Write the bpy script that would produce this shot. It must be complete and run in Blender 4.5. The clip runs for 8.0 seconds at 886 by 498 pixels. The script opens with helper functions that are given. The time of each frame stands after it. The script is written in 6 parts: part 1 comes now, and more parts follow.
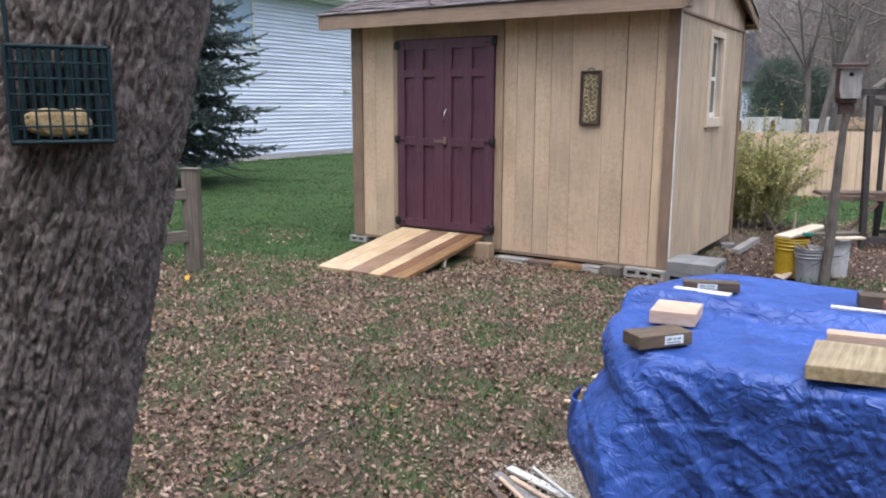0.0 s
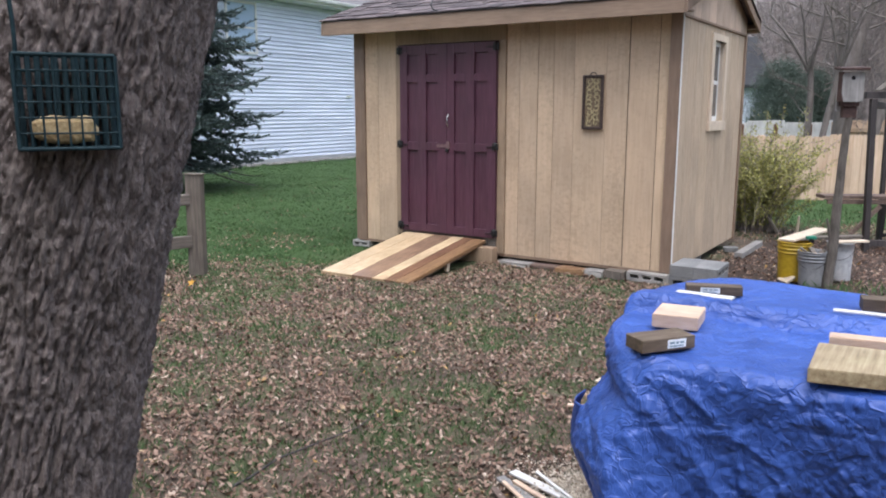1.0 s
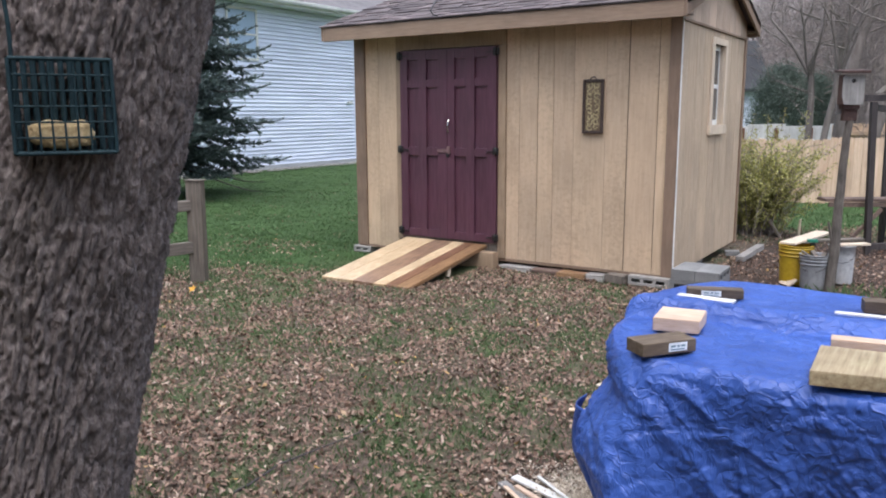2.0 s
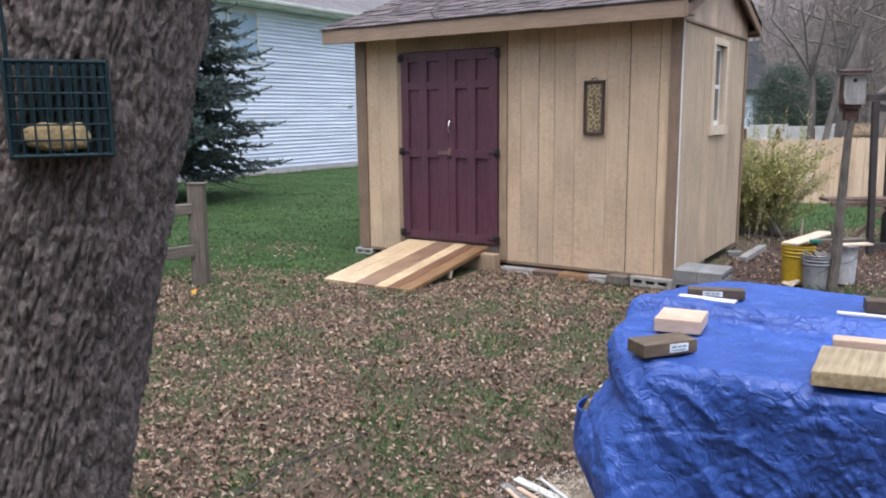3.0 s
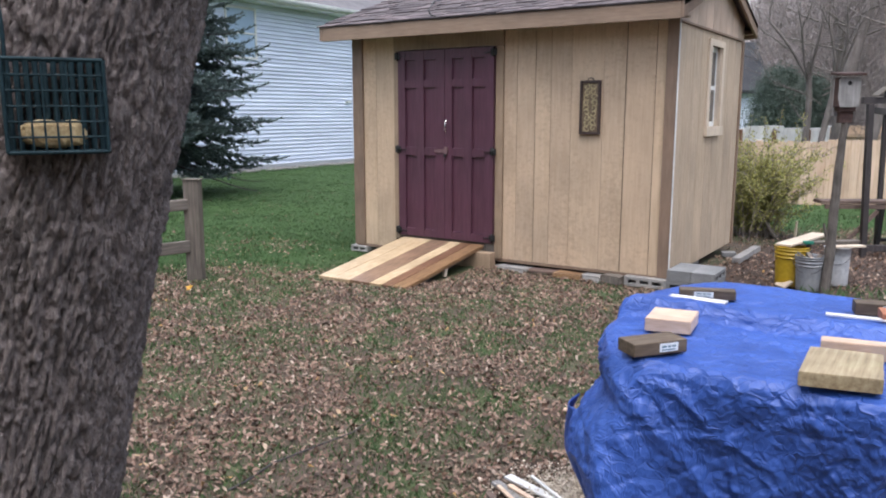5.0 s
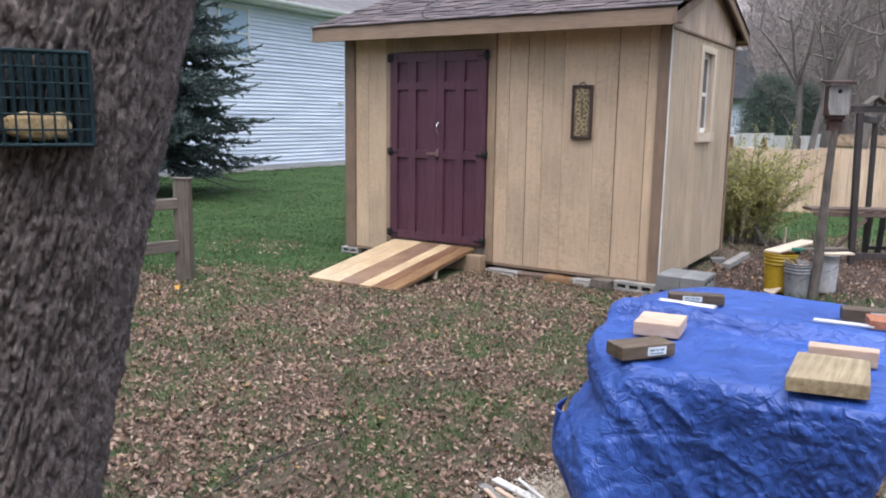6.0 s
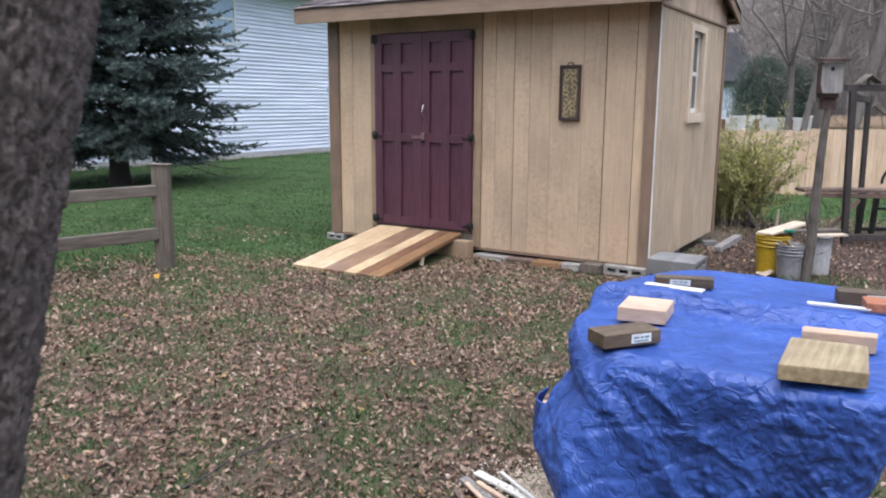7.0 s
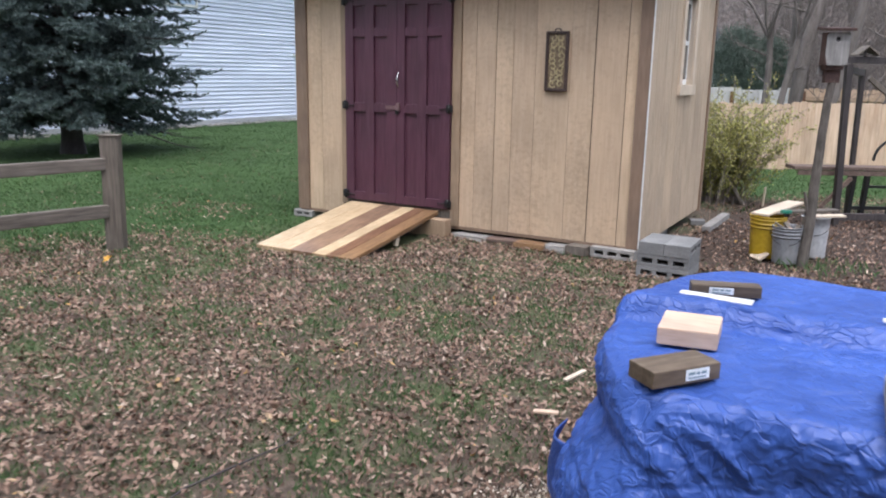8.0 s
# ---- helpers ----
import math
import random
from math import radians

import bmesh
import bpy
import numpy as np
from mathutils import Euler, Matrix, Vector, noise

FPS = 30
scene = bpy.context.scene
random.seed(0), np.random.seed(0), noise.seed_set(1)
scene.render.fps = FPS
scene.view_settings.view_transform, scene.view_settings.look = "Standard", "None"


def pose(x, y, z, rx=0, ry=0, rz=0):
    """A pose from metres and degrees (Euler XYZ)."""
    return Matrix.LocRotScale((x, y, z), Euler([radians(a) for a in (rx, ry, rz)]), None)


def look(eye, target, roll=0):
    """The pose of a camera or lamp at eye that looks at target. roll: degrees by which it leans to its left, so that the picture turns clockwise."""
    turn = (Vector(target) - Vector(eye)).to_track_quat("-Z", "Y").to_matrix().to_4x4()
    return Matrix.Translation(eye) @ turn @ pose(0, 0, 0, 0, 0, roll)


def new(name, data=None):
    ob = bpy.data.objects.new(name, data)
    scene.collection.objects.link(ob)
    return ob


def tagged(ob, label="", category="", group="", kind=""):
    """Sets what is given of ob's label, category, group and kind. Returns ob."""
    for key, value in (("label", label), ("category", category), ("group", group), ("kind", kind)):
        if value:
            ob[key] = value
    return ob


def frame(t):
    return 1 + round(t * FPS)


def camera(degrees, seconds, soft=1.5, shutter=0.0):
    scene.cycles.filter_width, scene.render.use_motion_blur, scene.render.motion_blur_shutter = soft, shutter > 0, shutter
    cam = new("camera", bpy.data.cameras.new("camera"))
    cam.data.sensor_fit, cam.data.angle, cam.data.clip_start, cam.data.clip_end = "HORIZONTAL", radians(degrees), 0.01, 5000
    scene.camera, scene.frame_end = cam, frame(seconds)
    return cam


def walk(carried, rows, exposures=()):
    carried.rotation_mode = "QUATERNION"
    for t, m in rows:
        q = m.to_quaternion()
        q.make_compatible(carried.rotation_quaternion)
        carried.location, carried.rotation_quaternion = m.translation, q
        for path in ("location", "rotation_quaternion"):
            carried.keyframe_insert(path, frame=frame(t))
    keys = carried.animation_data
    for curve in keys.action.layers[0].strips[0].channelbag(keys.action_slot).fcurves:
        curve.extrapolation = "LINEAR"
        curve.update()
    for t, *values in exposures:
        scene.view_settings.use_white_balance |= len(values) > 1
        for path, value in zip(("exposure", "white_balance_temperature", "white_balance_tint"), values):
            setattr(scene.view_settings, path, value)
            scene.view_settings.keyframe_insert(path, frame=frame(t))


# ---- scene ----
cam = camera(59.2, 8.0, soft=1.95, shutter=0.8)
PATH = [
    (0, (2.153, 0.437, 1.578), (1.09, 2.091, 1.212), 0.2),
    (0.5, (2.154, 0.434, 1.579), (1.087, 2.087, 1.215), 0.1),
    (1, (2.158, 0.429, 1.58), (1.087, 2.081, 1.225), 0.0),
    (1.5, (2.159, 0.431, 1.578), (1.087, 2.083, 1.231), -0.1),
    (3, (2.164, 0.444, 1.573), (1.083, 2.093, 1.237), -0.6),
    (3.5, (2.166, 0.441, 1.574), (1.084, 2.088, 1.234), -0.5),
    (4, (2.171, 0.437, 1.576), (1.089, 2.083, 1.232), -0.4),
    (4.5, (2.181, 0.433, 1.58), (1.102, 2.081, 1.235), -0.3),
    (6, (2.182, 0.442, 1.57), (1.129, 2.109, 1.237), 0.8),
    (6.5, (2.195, 0.495, 1.562), (1.147, 2.164, 1.222), 1.0),
    (7, (2.16, 0.606, 1.534), (1.124, 2.277, 1.167), 0.3),
    (7.5, (1.959, 0.773, 1.547), (0.981, 2.468, 1.138), 0.5),
    (8, (1.825, 0.993, 1.533), (0.87, 2.693, 1.09), 1.0),
]
EXPOSURES = [(0.0, 1.05, 6150, 10), (8.0, 1.05, 6150, 10)]
walk(cam, [(t, look(eye, target, roll)) for t, eye, target, roll in PATH], EXPOSURES)

# ---- world, sun ----
world = bpy.data.worlds.new("overcast_sky")
scene.world = world
world.use_nodes = True
wt = world.node_tree
sky = wt.nodes.new("ShaderNodeTexSky")
sky.sky_type = "NISHITA"
sky.sun_disc = False
sky.sun_elevation, sky.sun_rotation = radians(70), radians(153)
sky.air_density, sky.dust_density, sky.ozone_density = 1.0, 4.0, 1.0
soft_sky = wt.nodes.new("ShaderNodeHueSaturation")
soft_sky.inputs["Saturation"].default_value = 0.6
wt.links.new(sky.outputs[0], soft_sky.inputs["Color"])
wt.links.new(soft_sky.outputs[0], wt.nodes["Background"].inputs["Color"])
wt.nodes["Background"].inputs["Strength"].default_value = 0.15
sun = new("sun", bpy.data.lights.new("sun", "SUN"))
sun.data.energy, sun.data.angle, sun.data.color = 1.2, radians(70), (1.0, 1.0, 1.0)
sun.matrix_world = look((1.5, -3.0, 14.0), (0, 0, 0))


# ---- materials ----
def dull(m, level):
    m.node_tree.nodes["Principled BSDF"].inputs["Specular IOR Level"].default_value = level
    return m


def ramp(nt, fac, stops):
    r = nt.nodes.new("ShaderNodeValToRGB")
    while len(r.color_ramp.elements) < len(stops):
        r.color_ramp.elements.new(0.5)
    for e, (p, c) in zip(r.color_ramp.elements, stops):
        e.position, e.color = p, (*c, 1)
    nt.links.new(fac, r.inputs[0])
    return r.outputs[0]


def tex_noise(nt, vec, scale, detail=4.0, rough=0.55):
    n = nt.nodes.new("ShaderNodeTexNoise")
    n.inputs["Scale"].default_value, n.inputs["Detail"].default_value, n.inputs["Roughness"].default_value = scale, detail, rough
    nt.links.new(vec, n.inputs["Vector"])
    return n.outputs["Fac"]


def stretch(nt, vec, s):
    m = nt.nodes.new("ShaderNodeMapping")
    m.inputs["Scale"].default_value = s
    nt.links.new(vec, m.inputs["Vector"])
    return m.outputs[0]


def blend(nt, kind, fac, a, b):
    m = nt.nodes.new("ShaderNodeMix")
    m.data_type, m.blend_type = "RGBA", kind
    for sock, v in ((m.inputs[0], fac), (m.inputs[6], a), (m.inputs[7], b)):
        if isinstance(v, (int, float)):
            sock.default_value = v
        elif isinstance(v, tuple):
            sock.default_value = (*v, 1)
        else:
            nt.links.new(v, sock)
    return m.outputs[2]


def maths(nt, op, a, b=0.0, clamp=False):
    m = nt.nodes.new("ShaderNodeMath")
    m.operation, m.use_clamp = op, clamp
    for sock, v in zip(m.inputs, (a, b)):
        if isinstance(v, (int, float)):
            sock.default_value = v
        else:
            nt.links.new(v, sock)
    return m.outputs[0]


def basic(name, rough=0.6, metal=0.0):
    m = bpy.data.materials.new(name)
    m.use_nodes = True
    nt = m.node_tree
    b = nt.nodes["Principled BSDF"]
    b.inputs["Roughness"].default_value, b.inputs["Metallic"].default_value = rough, metal
    co = nt.nodes.new("ShaderNodeTexCoord").outputs["Object"]
    return m, nt, b, co


def relief(nt, b, height, strength, distance):
    u = nt.nodes.new("ShaderNodeBump")
    u.inputs["Strength"].default_value, u.inputs["Distance"].default_value = strength, distance
    nt.links.new(height, u.inputs["Height"])
    nt.links.new(u.outputs[0], b.inputs["Normal"])


def surface(name, dark, mid, light, grain=(40, 40, 40), patch=1.5, rough=0.6, bump=0.3, deep=0.002, metal=0.0,
            stain=None, stain_amount=0.4, vary=0.0, island=False, tint=None, blot=None):
    """A worn surface: fine grain, large patches, stains, and a tint that varies from piece to piece."""
    m, nt, b, co = basic(name, rough, metal)
    rnd = None
    if island:
        rnd = nt.nodes.new("ShaderNodeNewGeometry").outputs["Random Per Island"]
    elif vary or tint:
        rnd = nt.nodes.new("ShaderNodeObjectInfo").outputs["Random"]
    vec = co
    if rnd is not None:
        shift = nt.nodes.new("ShaderNodeVectorMath")
        shift.operation = "ADD"
        comb = nt.nodes.new("ShaderNodeCombineXYZ")
        for k in range(3):
            nt.links.new(maths(nt, "MULTIPLY", rnd, 7.0 + 5 * k), comb.inputs[k])
        nt.links.new(co, shift.inputs[0])
        nt.links.new(comb.outputs[0], shift.inputs[1])
        vec = shift.outputs[0]
    g = tex_noise(nt, stretch(nt, vec, grain), 1.0, 5.0, 0.6)
    col = ramp(nt, g, ((0.28, dark), (0.5, mid), (0.74, light)))
    p = tex_noise(nt, vec, patch, 3.0)
    col = blend(nt, "MULTIPLY", 0.55, col, ramp(nt, p, ((0.3, (0.62, 0.62, 0.62)), (0.7, (1.15, 1.13, 1.1)))))
    if stain:
        q = tex_noise(nt, stretch(nt, vec, (2.3, 2.3, 1.1)), 1.7, 6.0, 0.65)
        k = maths(nt, "MULTIPLY", maths(nt, "SUBTRACT", q, 0.52, True), stain_amount * 8, True)
        col = blend(nt, "MIX", k, col, stain)
    if blot:
        tone, amount, size = blot
        fine = tex_noise(nt, stretch(nt, vec, (size, size, size * 1.25)), 1.0, 8.0, 0.72)
        wide = tex_noise(nt, stretch(nt, vec, (1.6, 1.6, 0.7)), 1.0, 3.0)
        k = maths(nt, "MULTIPLY", maths(nt, "SUBTRACT", maths(nt, "ADD", fine, maths(nt, "MULTIPLY", wide, 0.5)), 0.74, True), amount * 7, True)
        col = blend(nt, "MIX", k, col, tone)
    if tint:
        col = blend(nt, "MULTIPLY", 1.0, col, ramp(nt, rnd, tint))
    elif vary:
        v = maths(nt, "ADD", maths(nt, "MULTIPLY", rnd, 2 * vary), 1.0 - vary)
        comb = nt.nodes.new("ShaderNodeCombineColor")
        for k in range(3):
            nt.links.new(v, comb.inputs[k])
        col = blend(nt, "MULTIPLY", 1.0, col, comb.outputs[0])
    nt.links.new(col, b.inputs["Base Color"])
    nt.links.new(ramp(nt, p, ((0.3, (rough * 1.12,) * 3), (0.7, (rough * 0.85,) * 3))), b.inputs["Roughness"])
    if bump:
        relief(nt, b, g, bump, deep)
    return m


TINTS = ((0.0, (0.88, 0.86, 0.84)), (0.35, (1.0, 0.98, 0.94)), (0.65, (0.95, 0.92, 0.89)), (1.0, (1.06, 1.03, 0.97)))
PLY = surface("plywood_siding", (0.51, 0.384, 0.27), (0.575, 0.440, 0.318), (0.625, 0.490, 0.366), (44, 44, 3.2), 1.3, 0.62, 0.3, 0.0015,
              stain=(0.42, 0.32, 0.22), stain_amount=0.16, tint=TINTS, blot=((0.35, 0.262, 0.18), 0.38, 22))
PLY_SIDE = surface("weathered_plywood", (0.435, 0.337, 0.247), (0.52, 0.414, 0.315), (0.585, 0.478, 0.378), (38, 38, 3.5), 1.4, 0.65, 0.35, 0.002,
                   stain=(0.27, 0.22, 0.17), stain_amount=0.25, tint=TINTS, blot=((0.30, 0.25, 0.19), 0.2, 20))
GABLE_PINE = surface("red_toned_pine", (0.40, 0.285, 0.215), (0.50, 0.375, 0.29), (0.58, 0.455, 0.36), (60, 60, 3.0), 3.0, 0.6, 0.2, 0.001, vary=0.16)
BRONZE = surface("dark_bronze_paint", (0.03, 0.018, 0.016), (0.05, 0.03, 0.027), (0.08, 0.05, 0.044), (60, 60, 60), 9.0, 0.55, 0.3, 0.001)
GOLD_PANEL = surface("tarnished_gold_panel", (0.10, 0.07, 0.045), (0.19, 0.14, 0.09), (0.31, 0.245, 0.16), (40, 40, 40), 12.0, 0.5, 0.5, 0.002)
NEW_PINE = surface("new_pine", (0.53, 0.43, 0.33), (0.62, 0.52, 0.415), (0.69, 0.59, 0.48), (60, 60, 3.0), 2.0, 0.6, 0.2, 0.001, vary=0.1)
BROWN = surface("brown_trim_paint", (0.185, 0.122, 0.085), (0.225, 0.152, 0.108), (0.26, 0.182, 0.132), (45, 45, 5), 3.0, 0.6, 0.25, 0.001, vary=0.06)
CASING = surface("tan_casing_paint", (0.27, 0.19, 0.125), (0.32, 0.23, 0.155), (0.365, 0.27, 0.19), (45, 45, 5), 3.0, 0.6, 0.25, 0.001, vary=0.05)
HASP = surface("worn_painted_steel", (0.12, 0.065, 0.07), (0.19, 0.115, 0.12), (0.27, 0.18, 0.18), (60, 60, 60), 12.0, 0.45, 0.2, 0.001, metal=0.3)
FASCIA = surface("tan_fascia_paint", (0.225, 0.155, 0.108), (0.275, 0.192, 0.136), (0.315, 0.228, 0.165), (5, 45, 45), 2.5, 0.6, 0.25, 0.001)
DOOR = surface("maroon_door_paint", (0.068, 0.024, 0.041), (0.088, 0.032, 0.053), (0.112, 0.048, 0.072), (50, 50, 3.5), 2.0, 0.45, 0.3, 0.001,
               stain=(0.095, 0.045, 0.055), stain_amount=0.16)
IRON = surface("black_iron", (0.012, 0.012, 0.013), (0.02, 0.02, 0.021), (0.04, 0.037, 0.035), (60, 60, 60), 9.0, 0.5, 0.3, 0.001, metal=0.3)
CHROME = surface("silver_metal", (0.50, 0.50, 0.50), (0.62, 0.62, 0.62), (0.72, 0.72, 0.72), (80, 80, 80), 20.0, 0.28, 0.1, 0.0005, metal=1.0)
SHINGLE = surface("asphalt_shingle", (0.055, 0.046, 0.048), (0.10, 0.085, 0.088), (0.18, 0.155, 0.16), (90, 260, 260), 3.0, 0.9, 0.6, 0.002,
                  tint=((0.0, (0.62, 0.58, 0.60)), (0.5, (1.0, 0.96, 0.97)), (1.0, (1.45, 1.36, 1.36))))
RAMP_PALE = surface("pale_sealed_pine", (0.40, 0.285, 0.165), (0.53, 0.40, 0.252), (0.61, 0.49, 0.335), (50, 2.6, 50), 2.5, 0.42, 0.2, 0.001, stain=(0.40, 0.25, 0.12), stain_amount=0.25, vary=0.06, blot=((0.34, 0.23, 0.13), 0.35, 16))
RAMP_BROWN = surface("brown_sealed_board", (0.13, 0.075, 0.048), (0.20, 0.122, 0.08), (0.30, 0.20, 0.14), (50, 2.6, 50), 3.0, 0.36, 0.2, 0.001, stain=(0.40, 0.26, 0.15), stain_amount=0.3, vary=0.12)
RAMP_TAN = surface("tan_sealed_board", (0.145, 0.078, 0.038), (0.245, 0.14, 0.072), (0.34, 0.22, 0.12), (50, 2.6, 50), 3.0, 0.36, 0.2, 0.001, stain=(0.16, 0.08, 0.04), stain_amount=0.3, vary=0.05)
RAMP_RED = surface("red_brown_board", (0.105, 0.047, 0.028), (0.175, 0.086, 0.05), (0.27, 0.155, 0.09), (50, 2.6, 50), 3.0, 0.36, 0.2, 0.001, stain=(0.30, 0.18, 0.10), stain_amount=0.15, vary=0.05)
CONCRETE = surface("grey_concrete", (0.135, 0.136, 0.140), (0.195, 0.196, 0.200), (0.265, 0.265, 0.268), (150, 150, 150), 4.0, 0.9, 0.5, 0.002, stain=(0.19, 0.185, 0.175), stain_amount=0.25, vary=0.14)
PALE_CONCRETE = surface("pale_concrete", (0.20, 0.19, 0.18), (0.30, 0.29, 0.278), (0.40, 0.39, 0.375), (150, 150, 150), 7.0, 0.9, 0.5, 0.002, stain=(0.30, 0.28, 0.25), stain_amount=0.3)
OLD_WOOD = surface("grey_weathered_wood", (0.08, 0.066, 0.056), (0.14, 0.118, 0.10), (0.21, 0.182, 0.157), (60, 60, 3.2), 3.0, 0.8, 0.6, 0.004, stain=(0.10, 0.10, 0.07), stain_amount=0.2, vary=0.12)
OLD_RAIL = surface("grey_weathered_rail", (0.08, 0.066, 0.057), (0.14, 0.118, 0.102), (0.205, 0.178, 0.156), (4, 4, 60), 3.0, 0.8, 0.6, 0.004, vary=0.12)
DARK_WOOD = surface("dark_stained_timber", (0.024, 0.019, 0.020), (0.042, 0.034, 0.035), (0.07, 0.058, 0.058), (50, 50, 4), 3.0, 0.65, 0.4, 0.002, vary=0.15)
BROWN_PLANK = surface("brown_weathered_plank", (0.085, 0.055, 0.045), (0.145, 0.098, 0.08), (0.21, 0.155, 0.13), (4, 50, 50), 3.0, 0.75, 0.4, 0.003, vary=0.1)
TREATED = surface("dark_treated_timber", (0.066, 0.045, 0.029), (0.115, 0.083, 0.056), (0.19, 0.145, 0.10), (9, 60, 60), 9.0, 0.7, 0.4, 0.002, vary=0.15)
OFFCUT = surface("pink_white_pine", (0.54, 0.37, 0.26), (0.65, 0.475, 0.355), (0.71, 0.55, 0.43), (8, 70, 70), 8.0, 0.6, 0.2, 0.001, vary=0.06)
GREEN_PINE = surface("greenish_treated_pine", (0.19, 0.14, 0.082), (0.335, 0.265, 0.165), (0.47, 0.40, 0.27), (60, 3.5, 60), 8.0, 0.6, 0.3, 0.001, stain=(0.27, 0.27, 0.14), stain_amount=0.35, vary=0.1)
RED_BRICK = surface("red_brick_clay", (0.30, 0.11, 0.06), (0.40, 0.16, 0.09), (0.50, 0.23, 0.14), (90, 90, 90), 9.0, 0.9, 0.5, 0.002)
PAPER = surface("paper_label", (0.70, 0.74, 0.76), (0.78, 0.81, 0.83), (0.82, 0.84, 0.86), (90, 90, 90), 20.0, 0.5, 0.05, 0.0005)
INK = surface("grey_print", (0.16, 0.24, 0.28), (0.2, 0.29, 0.33), (0.26, 0.34, 0.38), (90, 90, 90), 20.0, 0.6, 0.05, 0.0005)
VINYL = surface("white_vinyl_siding", (0.72, 0.78, 0.93), (0.755, 0.815, 0.96), (0.785, 0.845, 0.98), (14, 14, 14), 0.35, 0.45, 0.0, vary=0.015)
WHITE = surface("white_paint", (0.68, 0.68, 0.67), (0.77, 0.77, 0.76), (0.82, 0.82, 0.81), (30, 30, 30), 2.0, 0.5, 0.1, 0.001, vary=0.04)
FOUNDATION = surface("grey_foundation", (0.34, 0.35, 0.37), (0.44, 0.45, 0.47), (0.53, 0.54, 0.55), (40, 40, 40), 1.0, 0.85, 0.3, 0.002)
DARK_ROOF = surface("dark_slate_roof", (0.016, 0.017, 0.021), (0.026, 0.027, 0.032), (0.04, 0.04, 0.046), (12, 12, 12), 0.8, 0.9, 0.3, 0.01)
ROOF_FAR = surface("grey_far_roof", (0.10, 0.095, 0.10), (0.15, 0.14, 0.15), (0.20, 0.19, 0.195), (12, 12, 12), 0.8, 0.9, 0.4, 0.01)
FENCE_WOOD = surface("new_cedar_picket", (0.48, 0.345, 0.245), (0.61, 0.462, 0.345), (0.69, 0.55, 0.425), (30, 30, 2.0), 1.5, 0.7, 0.3, 0.002, stain=(0.46, 0.28, 0.17), stain_amount=0.25,
                     tint=((0.0, (0.86, 0.80, 0.74)), (0.4, (1.0, 0.98, 0.96)), (0.7, (0.95, 0.90, 0.86)), (1.0, (1.05, 1.04, 1.02))))
FAR_WHITE = surface("weathered_white_board", (0.55, 0.54, 0.52), (0.66, 0.65, 0.64), (0.74, 0.73, 0.72), (20, 20, 3), 1.5, 0.7, 0.2, 0.002, vary=0.08)
BARK = surface("furrowed_bark", (0.084, 0.066, 0.064), (0.188, 0.155, 0.150), (0.315, 0.272, 0.265), (170, 170, 75), 9.0, 0.95, 1.0, 0.012, stain=(0.16, 0.14, 0.115), stain_amount=0.2)
POLE_BARK = surface("grey_pole_bark", (0.065, 0.055, 0.048), (0.11, 0.095, 0.085), (0.165, 0.145, 0.13), (60, 60, 12), 5.0, 0.9, 0.6, 0.005)
FAR_BARK = surface("grey_brown_bark", (0.125, 0.104, 0.096), (0.185, 0.157, 0.147), (0.25, 0.217, 0.204), (12, 12, 3), 0.5, 0.95, 0.4, 0.01, vary=0.2)
# the light end paints bright sky glimpsed between far stems
WOODED_RISE = surface("far_woods_with_sky_gaps", (0.11, 0.092, 0.09), (0.205, 0.178, 0.174), (0.50, 0.485, 0.50), (5.5, 5.5, 1.3), 0.25, 0.95, 0.0)
TWIG = surface("brown_twigs", (0.165, 0.138, 0.132), (0.255, 0.219, 0.212), (0.34, 0.30, 0.298), (4, 4, 4), 0.4, 0.95, 0.0, island=True,
               tint=((0.0, (0.7, 0.66, 0.66)), (0.5, (1.0, 1.0, 1.0)), (1.0, (1.3, 1.22, 1.15))))
NEEDLE = surface("blue_spruce_needles", (0.056, 0.083, 0.082), (0.100, 0.136, 0.134), (0.160, 0.205, 0.203), (2.2, 2.2, 2.2), 0.8, 0.7, 0.0, island=True,
                 tint=((0.0, (0.6, 0.64, 0.66)), (0.5, (1.0, 1.0, 1.0)), (1.0, (1.25, 1.25, 1.22))))
CEDAR = surface("dark_evergreen_leaves", (0.080, 0.112, 0.094), (0.112, 0.150, 0.127), (0.150, 0.190, 0.163), (2, 2, 2), 0.6, 0.8, 0.0, island=True,
                tint=((0.0, (0.78, 0.78, 0.78)), (1.0, (1.2, 1.2, 1.15))))
BUSH_LEAF = surface("yellow_green_leaves", (0.25, 0.25, 0.070), (0.345, 0.335, 0.105), (0.44, 0.415, 0.155), (5, 5, 5), 2.0, 0.6, 0.0, island=True,
                    tint=((0.0, (0.7, 0.74, 0.68)), (0.4, (0.95, 0.98, 0.95)), (1.0, (1.2, 1.15, 1.1))))
YELLOW = surface("yellow_plastic", (0.36, 0.23, 0.010), (0.45, 0.30, 0.014), (0.52, 0.36, 0.03), (30, 30, 30), 5.0, 0.45, 0.1, 0.001, stain=(0.42, 0.28, 0.05), stain_amount=0.3)
GREY_PLASTIC = surface("grey_white_plastic", (0.165, 0.172, 0.19), (0.22, 0.228, 0.247), (0.275, 0.283, 0.30), (30, 30, 30), 5.0, 0.45, 0.1, 0.001, stain=(0.26, 0.25, 0.24), stain_amount=0.3)
WHITE_PLASTIC = surface("dirty_white_plastic", (0.33, 0.34, 0.37), (0.45, 0.46, 0.49), (0.55, 0.56, 0.58), (30, 30, 30), 4.0, 0.45, 0.1, 0.001, stain=(0.36, 0.34, 0.34), stain_amount=0.35)
